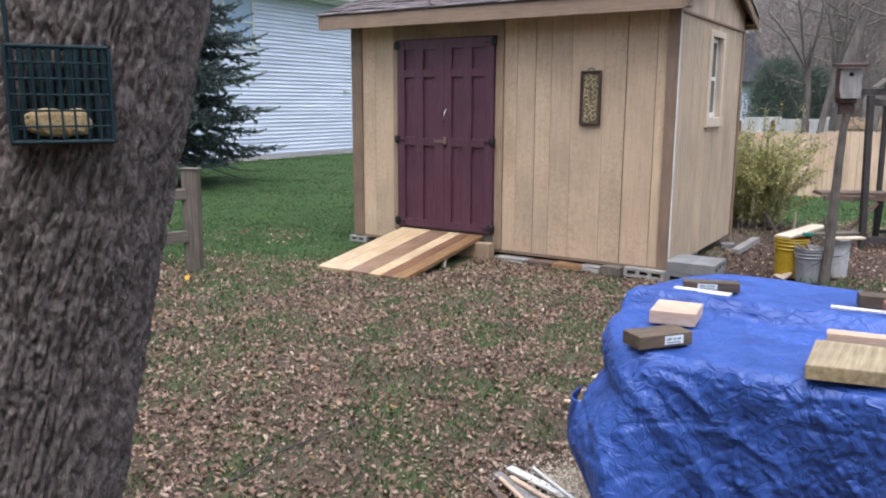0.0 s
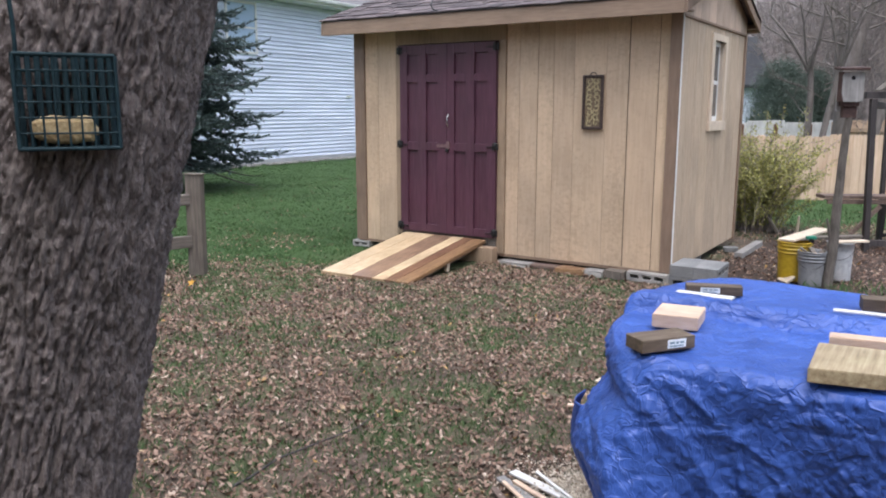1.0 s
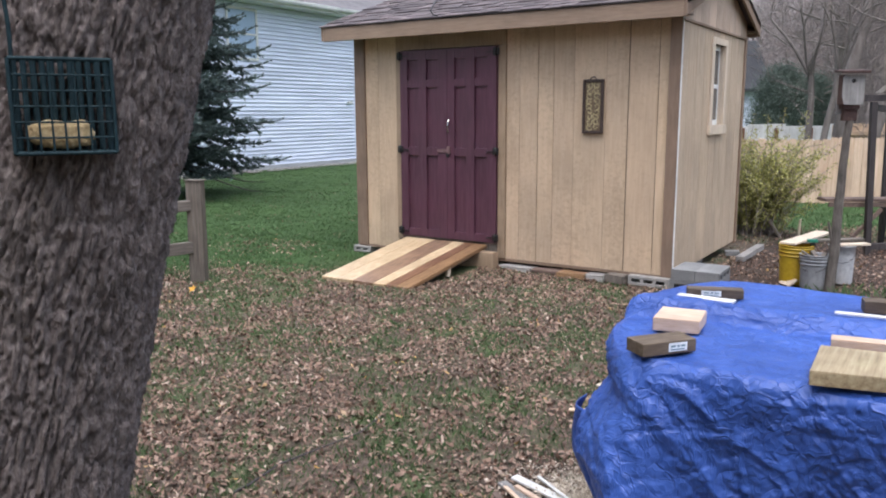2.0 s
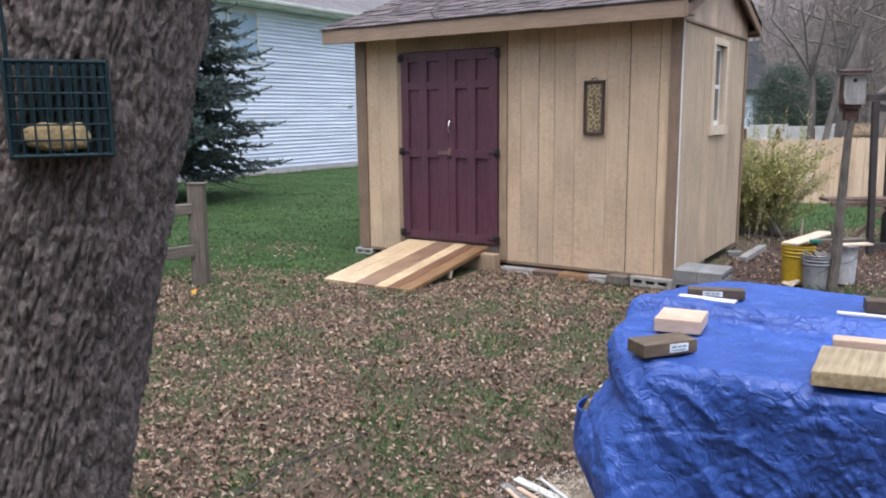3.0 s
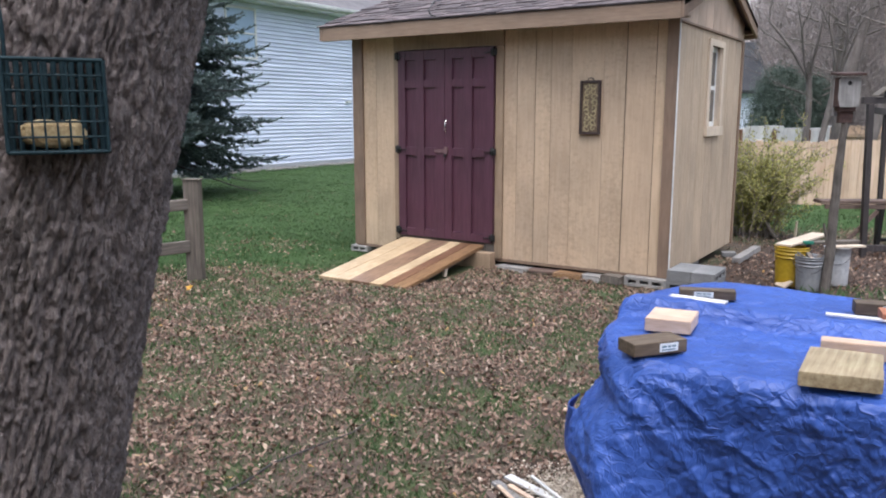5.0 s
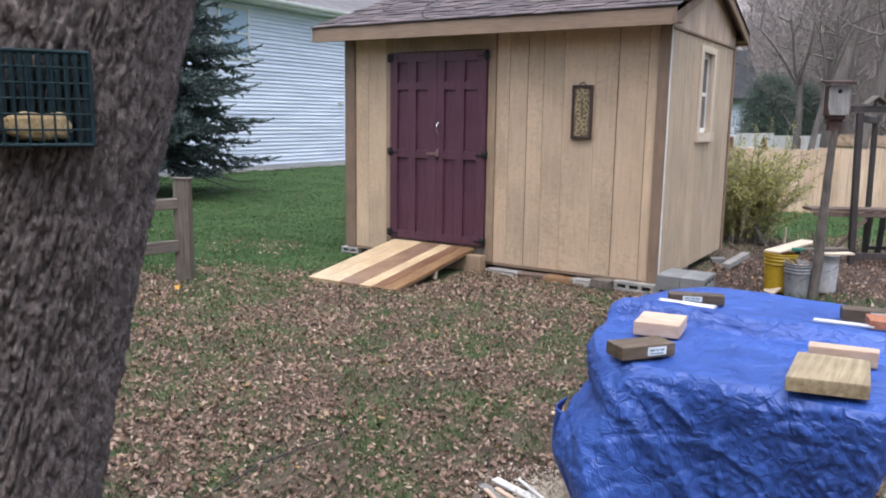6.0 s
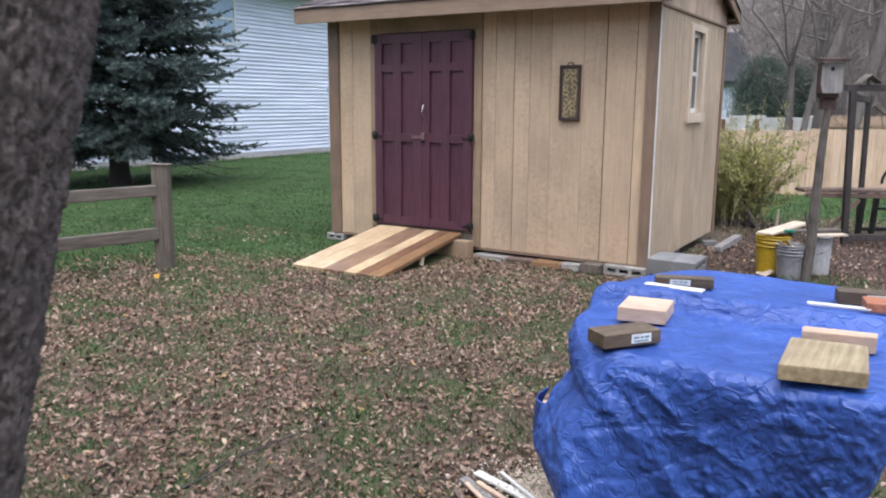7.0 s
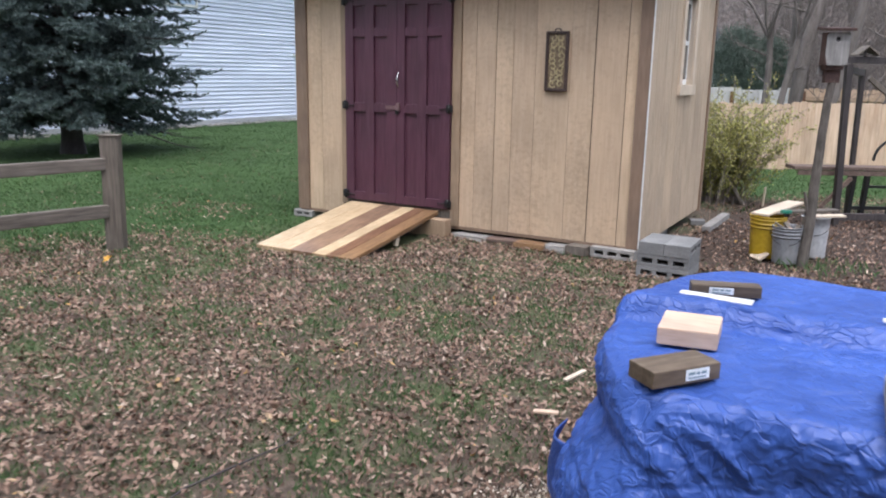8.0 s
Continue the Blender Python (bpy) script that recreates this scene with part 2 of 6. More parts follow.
GREEN_CLOTH = surface("green_plastic_tool", (0.02, 0.16, 0.11), (0.03, 0.23, 0.16), (0.06, 0.30, 0.22), (40, 40, 40), 9.0, 0.5, 0.2, 0.001)
GREEN_WIRE = dull(surface("dark_green_coated_wire", (0.008, 0.021, 0.028), (0.012, 0.030, 0.039), (0.021, 0.046, 0.057), (60, 60, 60), 9.0, 0.65, 0.2, 0.0005), 0.2)
SUET = surface("crumbly_suet", (0.34, 0.235, 0.11), (0.56, 0.42, 0.23), (0.70, 0.56, 0.34), (130, 130, 130), 30.0, 0.85, 0.8, 0.004, stain=(0.30, 0.16, 0.08), stain_amount=0.3)
ORNAMENT = surface("antique_gold_metal", (0.22, 0.17, 0.09), (0.46, 0.38, 0.21), (0.62, 0.53, 0.33), (60, 60, 60), 30.0, 0.5, 0.6, 0.002)
BIRD_GREY = surface("pale_weathered_cedar", (0.19, 0.18, 0.177), (0.27, 0.258, 0.254), (0.345, 0.332, 0.328), (70, 70, 4), 9.0, 0.8, 0.4, 0.002, vary=0.08)
BIRD_RED = surface("rusty_brown_wood", (0.035, 0.018, 0.016), (0.06, 0.031, 0.027), (0.095, 0.052, 0.045), (60, 60, 60), 9.0, 0.8, 0.4, 0.002)
SAWDUST = surface("pale_sawdust", (0.50, 0.42, 0.34), (0.62, 0.54, 0.45), (0.70, 0.63, 0.54), (120, 120, 120), 9.0, 0.95, 0.7, 0.004)
CABLE = surface("black_cable", (0.012, 0.012, 0.012), (0.02, 0.02, 0.02), (0.03, 0.03, 0.03), (60, 60, 60), 9.0, 0.5, 0.0)
PIPE = surface("dark_window_inside", (0.02, 0.024, 0.03), (0.03, 0.036, 0.043), (0.045, 0.052, 0.06), (3, 3, 3), 2.0, 0.7, 0.0)


YELLOW_LEAF = surface("orange_yellow_leaf", (0.42, 0.20, 0.02), (0.55, 0.29, 0.03), (0.65, 0.38, 0.06), (60, 60, 60), 20.0, 0.6, 0.1, 0.001)


def leaf_litter():
    m, nt, b, co = basic("dry_oak_leaves", 0.75)
    rnd = nt.nodes.new("ShaderNodeNewGeometry").outputs["Random Per Island"]
    col = ramp(nt, rnd, ((0.0, (0.074, 0.044, 0.031)), (0.2, (0.128, 0.077, 0.054)), (0.45, (0.198, 0.121, 0.087)), (0.7, (0.275, 0.177, 0.131)),
                         (0.9, (0.345, 0.24, 0.182)), (0.985, (0.44, 0.35, 0.28)), (1.0, (0.40, 0.23, 0.06))))
    g = tex_noise(nt, co, 60.0, 3.0)
    col = blend(nt, "MULTIPLY", 0.6, col, ramp(nt, g, ((0.3, (0.6, 0.58, 0.56)), (0.7, (1.15, 1.15, 1.15)))))
    nt.links.new(col, b.inputs["Base Color"])
    relief(nt, b, g, 0.4, 0.004)
    return m


def grass_blades(name, stops):
    m, nt, b, co = basic(name, 0.6)
    rnd = nt.nodes.new("ShaderNodeNewGeometry").outputs["Random Per Island"]
    col = ramp(nt, rnd, stops)
    p = tex_noise(nt, co, 0.7, 4.0)
    col = blend(nt, "MULTIPLY", 0.6, col, ramp(nt, p, ((0.3, (0.65, 0.7, 0.65)), (0.7, (1.2, 1.15, 1.1)))))
    nt.links.new(col, b.inputs["Base Color"])
    return m


def ground_soil():
    m, nt, b, co = basic("ground_soil_and_lawn", 0.95)
    sep = nt.nodes.new("ShaderNodeSeparateXYZ")
    nt.links.new(co, sep.inputs[0])
    wob = maths(nt, "MULTIPLY", maths(nt, "SUBTRACT", tex_noise(nt, co, 0.55, 5.0), 0.5), 5.0)
    left = maths(nt, "ADD", maths(nt, "MULTIPLY", sep.outputs[0], -1.0), -3.35)
    left = maths(nt, "ADD", left, maths(nt, "MULTIPLY", maths(nt, "SUBTRACT", sep.outputs[1], 6.0), 0.6))
    back = maths(nt, "MULTIPLY", maths(nt, "SUBTRACT", sep.outputs[1], 11.6), 1.5)
    lawn = maths(nt, "ADD", maths(nt, "MAXIMUM", left, back), wob)
    lawn = maths(nt, "MULTIPLY", maths(nt, "ADD", lawn, 0.8), 0.6, True)
    soil = ramp(nt, tex_noise(nt, co, 22.0, 6.0, 0.7), ((0.3, (0.045, 0.030, 0.023)), (0.5, (0.095, 0.066, 0.050)), (0.72, (0.17, 0.12, 0.094))))
    moss = ramp(nt, tex_noise(nt, co, 30.0, 5.0, 0.7), ((0.3, (0.030, 0.052, 0.014)), (0.5, (0.060, 0.092, 0.028)), (0.72, (0.11, 0.135, 0.055))))
    patch = ramp(nt, tex_noise(nt, co, 1.9, 4.0, 0.6), ((0.46, (0.05, 0.05, 0.05)), (0.62, (0.75, 0.75, 0.75))))
    col = blend(nt, "MIX", patch, soil, moss)
    mulch = maths(nt, "MULTIPLY", maths(nt, "ADD", maths(nt, "SUBTRACT", sep.outputs[0], 0.05), maths(nt, "MULTIPLY", wob, 0.12)), 3.0, True)
    mulch = maths(nt, "MULTIPLY", mulch, maths(nt, "MULTIPLY", maths(nt, "SUBTRACT", sep.outputs[1], 6.9), 1.6, True))
    col = blend(nt, "MIX", mulch, col, ramp(nt, tex_noise(nt, co, 26.0, 6.0, 0.7), ((0.3, (0.018, 0.011, 0.008)), (0.5, (0.042, 0.026, 0.019)), (0.72, (0.095, 0.060, 0.044)))))
    green = ramp(nt, tex_noise(nt, co, 45.0, 5.0, 0.7), ((0.3, (0.020, 0.050, 0.009)), (0.5, (0.030, 0.069, 0.012)), (0.72, (0.042, 0.087, 0.018))))
    big = ramp(nt, tex_noise(nt, co, 0.5, 4.0), ((0.3, (0.75, 0.8, 0.7)), (0.7, (1.15, 1.1, 1.1))))
    col = blend(nt, "MIX", lawn, col, blend(nt, "MULTIPLY", 0.7, green, big))
    nt.links.new(col, b.inputs["Base Color"])
    relief(nt, b, tex_noise(nt, co, 35.0, 6.0, 0.7), 0.8, 0.02)
    return m


def tarp_sheet():
    m, nt, b, co = basic("blue_tarpaulin", 0.42)
    p = tex_noise(nt, co, 3.0, 4.0)
    col = ramp(nt, p, ((0.3, (0.032, 0.080, 0.325)), (0.55, (0.041, 0.102, 0.40)), (0.75, (0.053, 0.126, 0.465))))
    nt.links.new(col, b.inputs["Base Color"])
    # flat facets, each with its own slight tilt, meeting in sharp creases, at three sizes
    warp = nt.nodes.new("ShaderNodeTexNoise")
    warp.inputs["Scale"].default_value, warp.inputs["Detail"].default_value = 9.0, 2.0
    nt.links.new(co, warp.inputs["Vector"])
    def vec(op, a, c):
        v = nt.nodes.new("ShaderNodeVectorMath")
        v.operation = op
        for sock, val in zip(v.inputs, (a, c)):
            if isinstance(val, tuple):
                sock.default_value = val
            else:
                nt.links.new(val, sock)
        return v
    bent = vec("ADD", co, vec("MULTIPLY", vec("SUBTRACT", warp.outputs["Color"], (0.5, 0.5, 0.5)).outputs[0], (0.11, 0.11, 0.11)).outputs[0]).outputs[0]
    h = None
    for k, (size, slope, line) in enumerate(((8.0, 0.14, 0.0015), (16.0, 0.17, -0.0013), (32.0, 0.16, 0.0009))):
        turn = nt.nodes.new("ShaderNodeMapping")
        turn.inputs["Rotation"].default_value = (0.7 * k, 1.1 * k, 0.4 + 0.9 * k)
        turn.inputs["Scale"].default_value = (1.0, 2.2, 0.75)
        nt.links.new(bent, turn.inputs["Vector"])
        cell, rim = nt.nodes.new("ShaderNodeTexVoronoi"), nt.nodes.new("ShaderNodeTexVoronoi")
        rim.feature = "DISTANCE_TO_EDGE"
        for v in (cell, rim):
            v.inputs["Scale"].default_value = size
            nt.links.new(turn.outputs[0], v.inputs["Vector"])
        away = vec("SUBTRACT", turn.outputs[0], cell.outputs["Position"]).outputs[0]
        lean = vec("SUBTRACT", cell.outputs["Color"], (0.5, 0.5, 0.5)).outputs[0]
        facet = maths(nt, "MULTIPLY", vec("DOT_PRODUCT", away, lean).outputs["Value"], slope)
        near = maths(nt, "SUBTRACT", 1.0, maths(nt, "MULTIPLY", rim.outputs["Distance"], 220.0 / size), True)
        facet = maths(nt, "ADD", facet, maths(nt, "MULTIPLY", near, line))
        h = facet if h is None else maths(nt, "ADD", h, facet)
    relief(nt, b, h, 1.0, 1.0)
    return m


def pane_glass():
    m, nt, b, co = basic("window_glass", 0.06)
    b.inputs["Base Color"].default_value = (0.05, 0.06, 0.07, 1)
    b.inputs["IOR"].default_value = 2.2
    relief(nt, b, tex_noise(nt, co, 1.2, 2.0), 0.06, 0.02)
    return m


def sky_painted_glass():
    m, nt, b, co = basic("glass_with_painted_sky", 0.08, 0.0)
    # the reflected sky is painted in as a pale blue base colour
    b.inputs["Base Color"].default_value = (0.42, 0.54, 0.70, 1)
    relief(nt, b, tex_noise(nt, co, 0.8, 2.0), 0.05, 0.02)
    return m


SKY_PAINTED_GLASS = sky_painted_glass()
GRASS = grass_blades("green_grass", ((0.0, (0.036, 0.082, 0.024)), (0.4, (0.054, 0.114, 0.036)), (0.8, (0.078, 0.144, 0.050)), (0.95, (0.12, 0.155, 0.065)), (1.0, (0.24, 0.22, 0.11))))
LAWN = grass_blades("mown_lawn_grass", ((0.0, (0.027, 0.066, 0.012)), (0.5, (0.034, 0.078, 0.015)), (0.95, (0.042, 0.090, 0.020)), (1.0, (0.13, 0.15, 0.06))))
LEAF, SOIL, TARP, GLASS = leaf_litter(), ground_soil(), tarp_sheet(), pane_glass()

# ---- builders ----
PLACE = {}


def thing(name, x, y, z=0.0, rz=0.0, label="", category="", group="", kind=""):
    e = new(name)
    e.empty_display_size = 0.1
    e.matrix_basis = pose(x, y, z, 0, 0, rz)
    PLACE[e] = e.matrix_basis.copy()
    return tagged(e, label, category, group, kind)


def finish(name, data, material):
    if isinstance(data, bmesh.types.BMesh):
        me = bpy.data.meshes.new(name)
        bmesh.ops.recalc_face_normals(data, faces=data.faces)
        data.to_mesh(me)
        data.free()
    else:
        me = data
    me.materials.clear()
    me.materials.append(material)
    return me


def part(name, data, material, parent, label="", kind="", local=False):
    """One mesh under a thing or a part. Its points are in the world, or, with local, in the parent's own space."""
    me = finish(name, data, material)
    if not local:
        me.transform(PLACE[parent].inverted())
    ob = new(name, me)
    ob.parent = parent
    PLACE[ob] = PLACE[parent]
    return tagged(ob, label, kind=kind)


def solo(name, data, material, label="", category="", group="", kind=""):
    ob = new(name, finish(name, data, material))
    PLACE[ob] = Matrix.Identity(4)
    return tagged(ob, label, category, group, kind)


def piece(name, mesh, parent, m):
    """An object of its own on a shared mesh, at m in the parent's space."""
    ob = new(name, mesh)
    ob.parent = parent
    ob.matrix_basis = m
    return ob


def box(x0, x1, y0, y1, z0, z1, bev=0.004, bm=None):
    own = bmesh.new()
    vs = bmesh.ops.create_cube(own, size=1.0)["verts"]
    for v in vs:
        v.co = Vector(((x0 + x1) / 2 + v.co.x * (x1 - x0), (y0 + y1) / 2 + v.co.y * (y1 - y0), (z0 + z1) / 2 + v.co.z * (z1 - z0)))
    if bev:
        bev = min(bev, 0.3 * min(x1 - x0, y1 - y0, z1 - z0))
        bmesh.ops.bevel(own, geom=own.edges[:], offset=bev, segments=2, affect="EDGES", profile=0.6)
    return merge(bm, own)


def merge(bm, own):
    if bm is None:
        return own
    me = bpy.data.meshes.new("t")
    own.to_mesh(me)
    own.free()
    bm.from_mesh(me)
    bpy.data.meshes.remove(me)
    return bm


def moved(bm, m):
    bmesh.ops.transform(bm, matrix=m, verts=bm.verts[:])
    return bm


def beam(p, q, w, h, bev=0.004, bm=None):
    """A bar of section w x h from p to q."""
    p, q = Vector(p), Vector(q)
    own = box(-w / 2, w / 2, -h / 2, h / 2, 0, (q - p).length, bev)
    return merge(bm, moved(own, Matrix.Translation(p) @ (q - p).to_track_quat("Z", "Y").to_matrix().to_4x4()))


def lathe(profile, n=32, bm=None, at=(0, 0, 0)):
    """A turned form from (radius, height) pairs."""
    own = bmesh.new()
    rings = [[own.verts.new((r * math.cos(2 * math.pi * k / n), r * math.sin(2 * math.pi * k / n), z)) for k in range(n)] for r, z in profile]
    for a, b in zip(rings, rings[1:]):
        for k in range(n):
            own.faces.new((a[k], a[(k + 1) % n], b[(k + 1) % n], b[k]))
    for ring in (rings[0], rings[-1]):
        own.faces.new(ring)
    bmesh.ops.translate(own, verts=own.verts[:], vec=at)
    for f in own.faces:
        f.smooth = True
    return merge(bm, own)


def prism(outline, depth, bm=None):
    """An outline of (x, z) pairs pushed along y from 0 to depth."""
    own = bmesh.new()
    a = [own.verts.new((x, 0, z)) for x, z in outline]
    b = [own.verts.new((x, depth, z)) for x, z in outline]
    own.faces.new(a)
    own.faces.new(b[::-1])
    for k in range(len(a)):
        own.faces.new((a[k], b[k], b[(k + 1) % len(a)], a[(k + 1) % len(a)]))
    return merge(bm, own)


def raw_mesh(name, verts, faces, smooth=False):
    """A mesh from arrays: verts (n, 3), faces (m, 3 or 4)."""
    verts, faces = np.asarray(verts, np.float32), np.asarray(faces, np.int32)
    me = bpy.data.meshes.new(name)
    k = faces.shape[1]
    me.vertices.add(len(verts))
    me.vertices.foreach_set("co", verts.ravel())
    me.loops.add(faces.size)
    me.loops.foreach_set("vertex_index", faces.ravel())
    me.polygons.add(len(faces))
    me.polygons.foreach_set("loop_start", np.arange(0, faces.size, k, dtype=np.int32))
    me.polygons.foreach_set("loop_total", np.full(len(faces), k, np.int32))
    if smooth:
        me.polygons.foreach_set("use_smooth", np.ones(len(faces), bool))
    me.update(calc_edges=True)
    me.validate()
    return me


def tubes(name, segs, sides=5):
    """Tapered tubes from rows of (p, q, radius at p, radius at q)."""
    p = np.array([s[0] for s in segs], float)
    q = np.array([s[1] for s in segs], float)
    r0 = np.array([s[2] for s in segs])[:, None, None]
    r1 = np.array([s[3] for s in segs])[:, None, None]
    d = q - p
    d /= np.linalg.norm(d, axis=1)[:, None] + 1e-9
    ref = np.where(np.abs(d[:, 2:3]) < 0.9, np.array([[0, 0, 1.0]]), np.array([[1.0, 0, 0]]))
    u = np.cross(d, ref)
    u /= np.linalg.norm(u, axis=1)[:, None]
    w = np.cross(d, u)
    a = np.arange(sides) * 2 * np.pi / sides
    ring = u[:, None, :] * np.cos(a)[None, :, None] + w[:, None, :] * np.sin(a)[None, :, None]
    v = np.concatenate([p[:, None, :] + ring * r0, q[:, None, :] + ring * r1], 1).reshape(-1, 3)
    k = np.arange(sides)
    quad = np.stack([k, (k + 1) % sides, (k + 1) % sides + sides, k + sides], 1)
    f = (quad[None] + (np.arange(len(segs)) * 2 * sides)[:, None, None]).reshape(-1, 4)
    return raw_mesh(name, v, f, True)


def ribbons(name, segs):
    """Thin twigs, far too slight to be round: crossed tapering blades."""
    p, q = np.array([s[0] for s in segs], float), np.array([s[1] for s in segs], float)
    rr = np.array([s[2] for s in segs])[:, None]
    d = q - p
    u = np.cross(d, np.array([[0.35, 1.0, 0.1]]))
    u *= rr / (np.linalg.norm(u, axis=1)[:, None] + 1e-9)
    v = np.stack([p - u, p + u, q + u * 0.4], 1).reshape(-1, 3)
    return raw_mesh(name, v, np.arange(3 * len(segs)).reshape(-1, 3))


def path_tube(name, pts, radius, sides=6):
    return tubes(name, [(a, b, radius, radius) for a, b in zip(pts, pts[1:])], sides)


def ground_height(x, y):
    return 0.012 * np.sin(1.7 * x + 0.6 * y) + 0.010 * np.sin(2.9 * y - 1.1 * x + 1.0) + 0.006 * np.sin(6.1 * x + 4.3 * y) - 0.012


def patchy(x, y, scale, seed):
    """Smooth random values from 0 to 1 over the plan."""
    g = np.random.default_rng(seed).random((64, 64))
    u, v = np.asarray(x) * scale + 100.0, np.asarray(y) * scale + 100.0
    i, j = np.floor(u).astype(int), np.floor(v).astype(int)
    fu, fv = u - i, v - j
    fu, fv = fu * fu * (3 - 2 * fu), fv * fv * (3 - 2 * fv)
    a, c = g[i % 64, j % 64] * (1 - fu) + g[(i + 1) % 64, j % 64] * fu, g[i % 64, (j + 1) % 64] * (1 - fu) + g[(i + 1) % 64, (j + 1) % 64] * fu
    return a * (1 - fv) + c * fv


def green_patch(x, y):
    """Where grass comes through the leaves."""
    n = 0.28 * patchy(x, y, 1.1, 1) + 0.40 * patchy(x, y, 3.1, 2) + 0.32 * patchy(x, y, 7.5, 3)
    bias = 0.10 * np.clip((-x - 1.2) / 2.0, 0, 1) + 0.05 * np.clip((4.6 - y) / 2.0, 0, 1) - 0.10 * np.clip((y - 6.2) / 0.8, 0, 1) * (x > -1.9)
    return np.clip((n + bias - 0.518) * 7.0, 0, 1)


def lawn_share(x, y):
    left = -x - 3.35 + 0.6 * (y - 6.0)
    wob = 0.9 * np.sin(1.3 * x + 0.7 * y) + 0.7 * np.sin(2.1 * y - 1.7 * x)
    return np.clip((np.maximum(left, 1.5 * (y - 11.6)) + wob + 0.8) * 0.5, 0, 1)


# ---- ground ----
def build_ground():
    far = np.array([-600, -300, -150, -80, -45, -28])
    xs = np.concatenate([far, np.arange(-20, 9.01, 0.16), -far[::-1] * 0.9])
    ys = np.concatenate([far, np.arange(-5, 26.01, 0.16), -far[::-1] * 1.1])
    gx, gy = np.meshgrid(xs, ys, indexing="ij")
    near = np.clip(1 - np.maximum(np.abs(gx + 5) - 15, np.abs(gy - 10) - 17) / 10, 0, 1)
    rng = np.random.default_rng(4)
    gz = (ground_height(gx, gy) + 0.006 * rng.standard_normal(gx.shape)) * near
    nx, ny = len(xs), len(ys)
    i, j = np.meshgrid(np.arange(nx - 1), np.arange(ny - 1), indexing="ij")
    a = (i * ny + j).ravel()
    solo("ground", raw_mesh("ground", np.stack([gx, gy, gz], -1).reshape(-1, 3), np.stack([a, a + ny, a + ny + 1, a + 1], 1), True), SOIL,
         "bare brown soil and green lawn of a back yard", "ground", kind="structure")


build_ground()

# ---- the shed ----
X0, X1, Y0, Y1, ZB = -3.60, 0.08, 7.50, 9.93, 0.085
EAVE_Y, EAVE_Z, SLOPE = 7.20, 2.52, 0.335
RIDGE_Y = (Y0 + Y1) / 2
RIDGE_Z = EAVE_Z + SLOPE * (RIDGE_Y - EAVE_Y)
GX0, GX1 = -3.83, 0.20


def door_leaf(x0, x1, parent, handed):
    z0, z1, y = 0.245, 2.243, 7.475
    w = x1 - x0
    leaf = part("door_leaf", box(x0, x1, y, y + 0.022, z0, z1, 0.003), DOOR, parent)
    # stiles and rails stand proud of the leaf
    for a, b in ((0.0, 0.16), (0.40, 0.57), (0.83, 1.0)):
        part("stile", box(x0 + a * w, x0 + b * w, y - 0.026, y + 0.001, z0, z1, 0.003), DOOR, leaf)
    for lo, hi in ((z0, z0 + 0.085), (1.135, 1.222), (1.855, 1.935), (z1 - 0.10, z1)):
        for a, b in ((0.16, 0.40), (0.57, 0.83)):
            part("rail", box(x0 + a * w, x0 + b * w, y - 0.024, y + 0.001, lo, hi, 0.003), DOOR, leaf)
    hx = x0 if handed < 0 else x1
    for hz in (0.30, 1.195, 2.19):
        bm = box(hx - 0.035, hx + 0.035, y - 0.036, y - 0.027, hz - 0.035, hz + 0.035, 0.003)
        s = 1 if handed < 0 else -1
        beam((hx + s * 0.02, y - 0.032, hz), (hx + s * 0.11, y - 0.032, hz - 0.004), 0.022, 0.006, 0.002, bm)
        lathe([(0.009, -0.045), (0.009, 0.045)], 10, bm, (hx, y - 0.038, hz))
        part("hinge", bm, IRON, leaf, "black strap hinge")
    return leaf


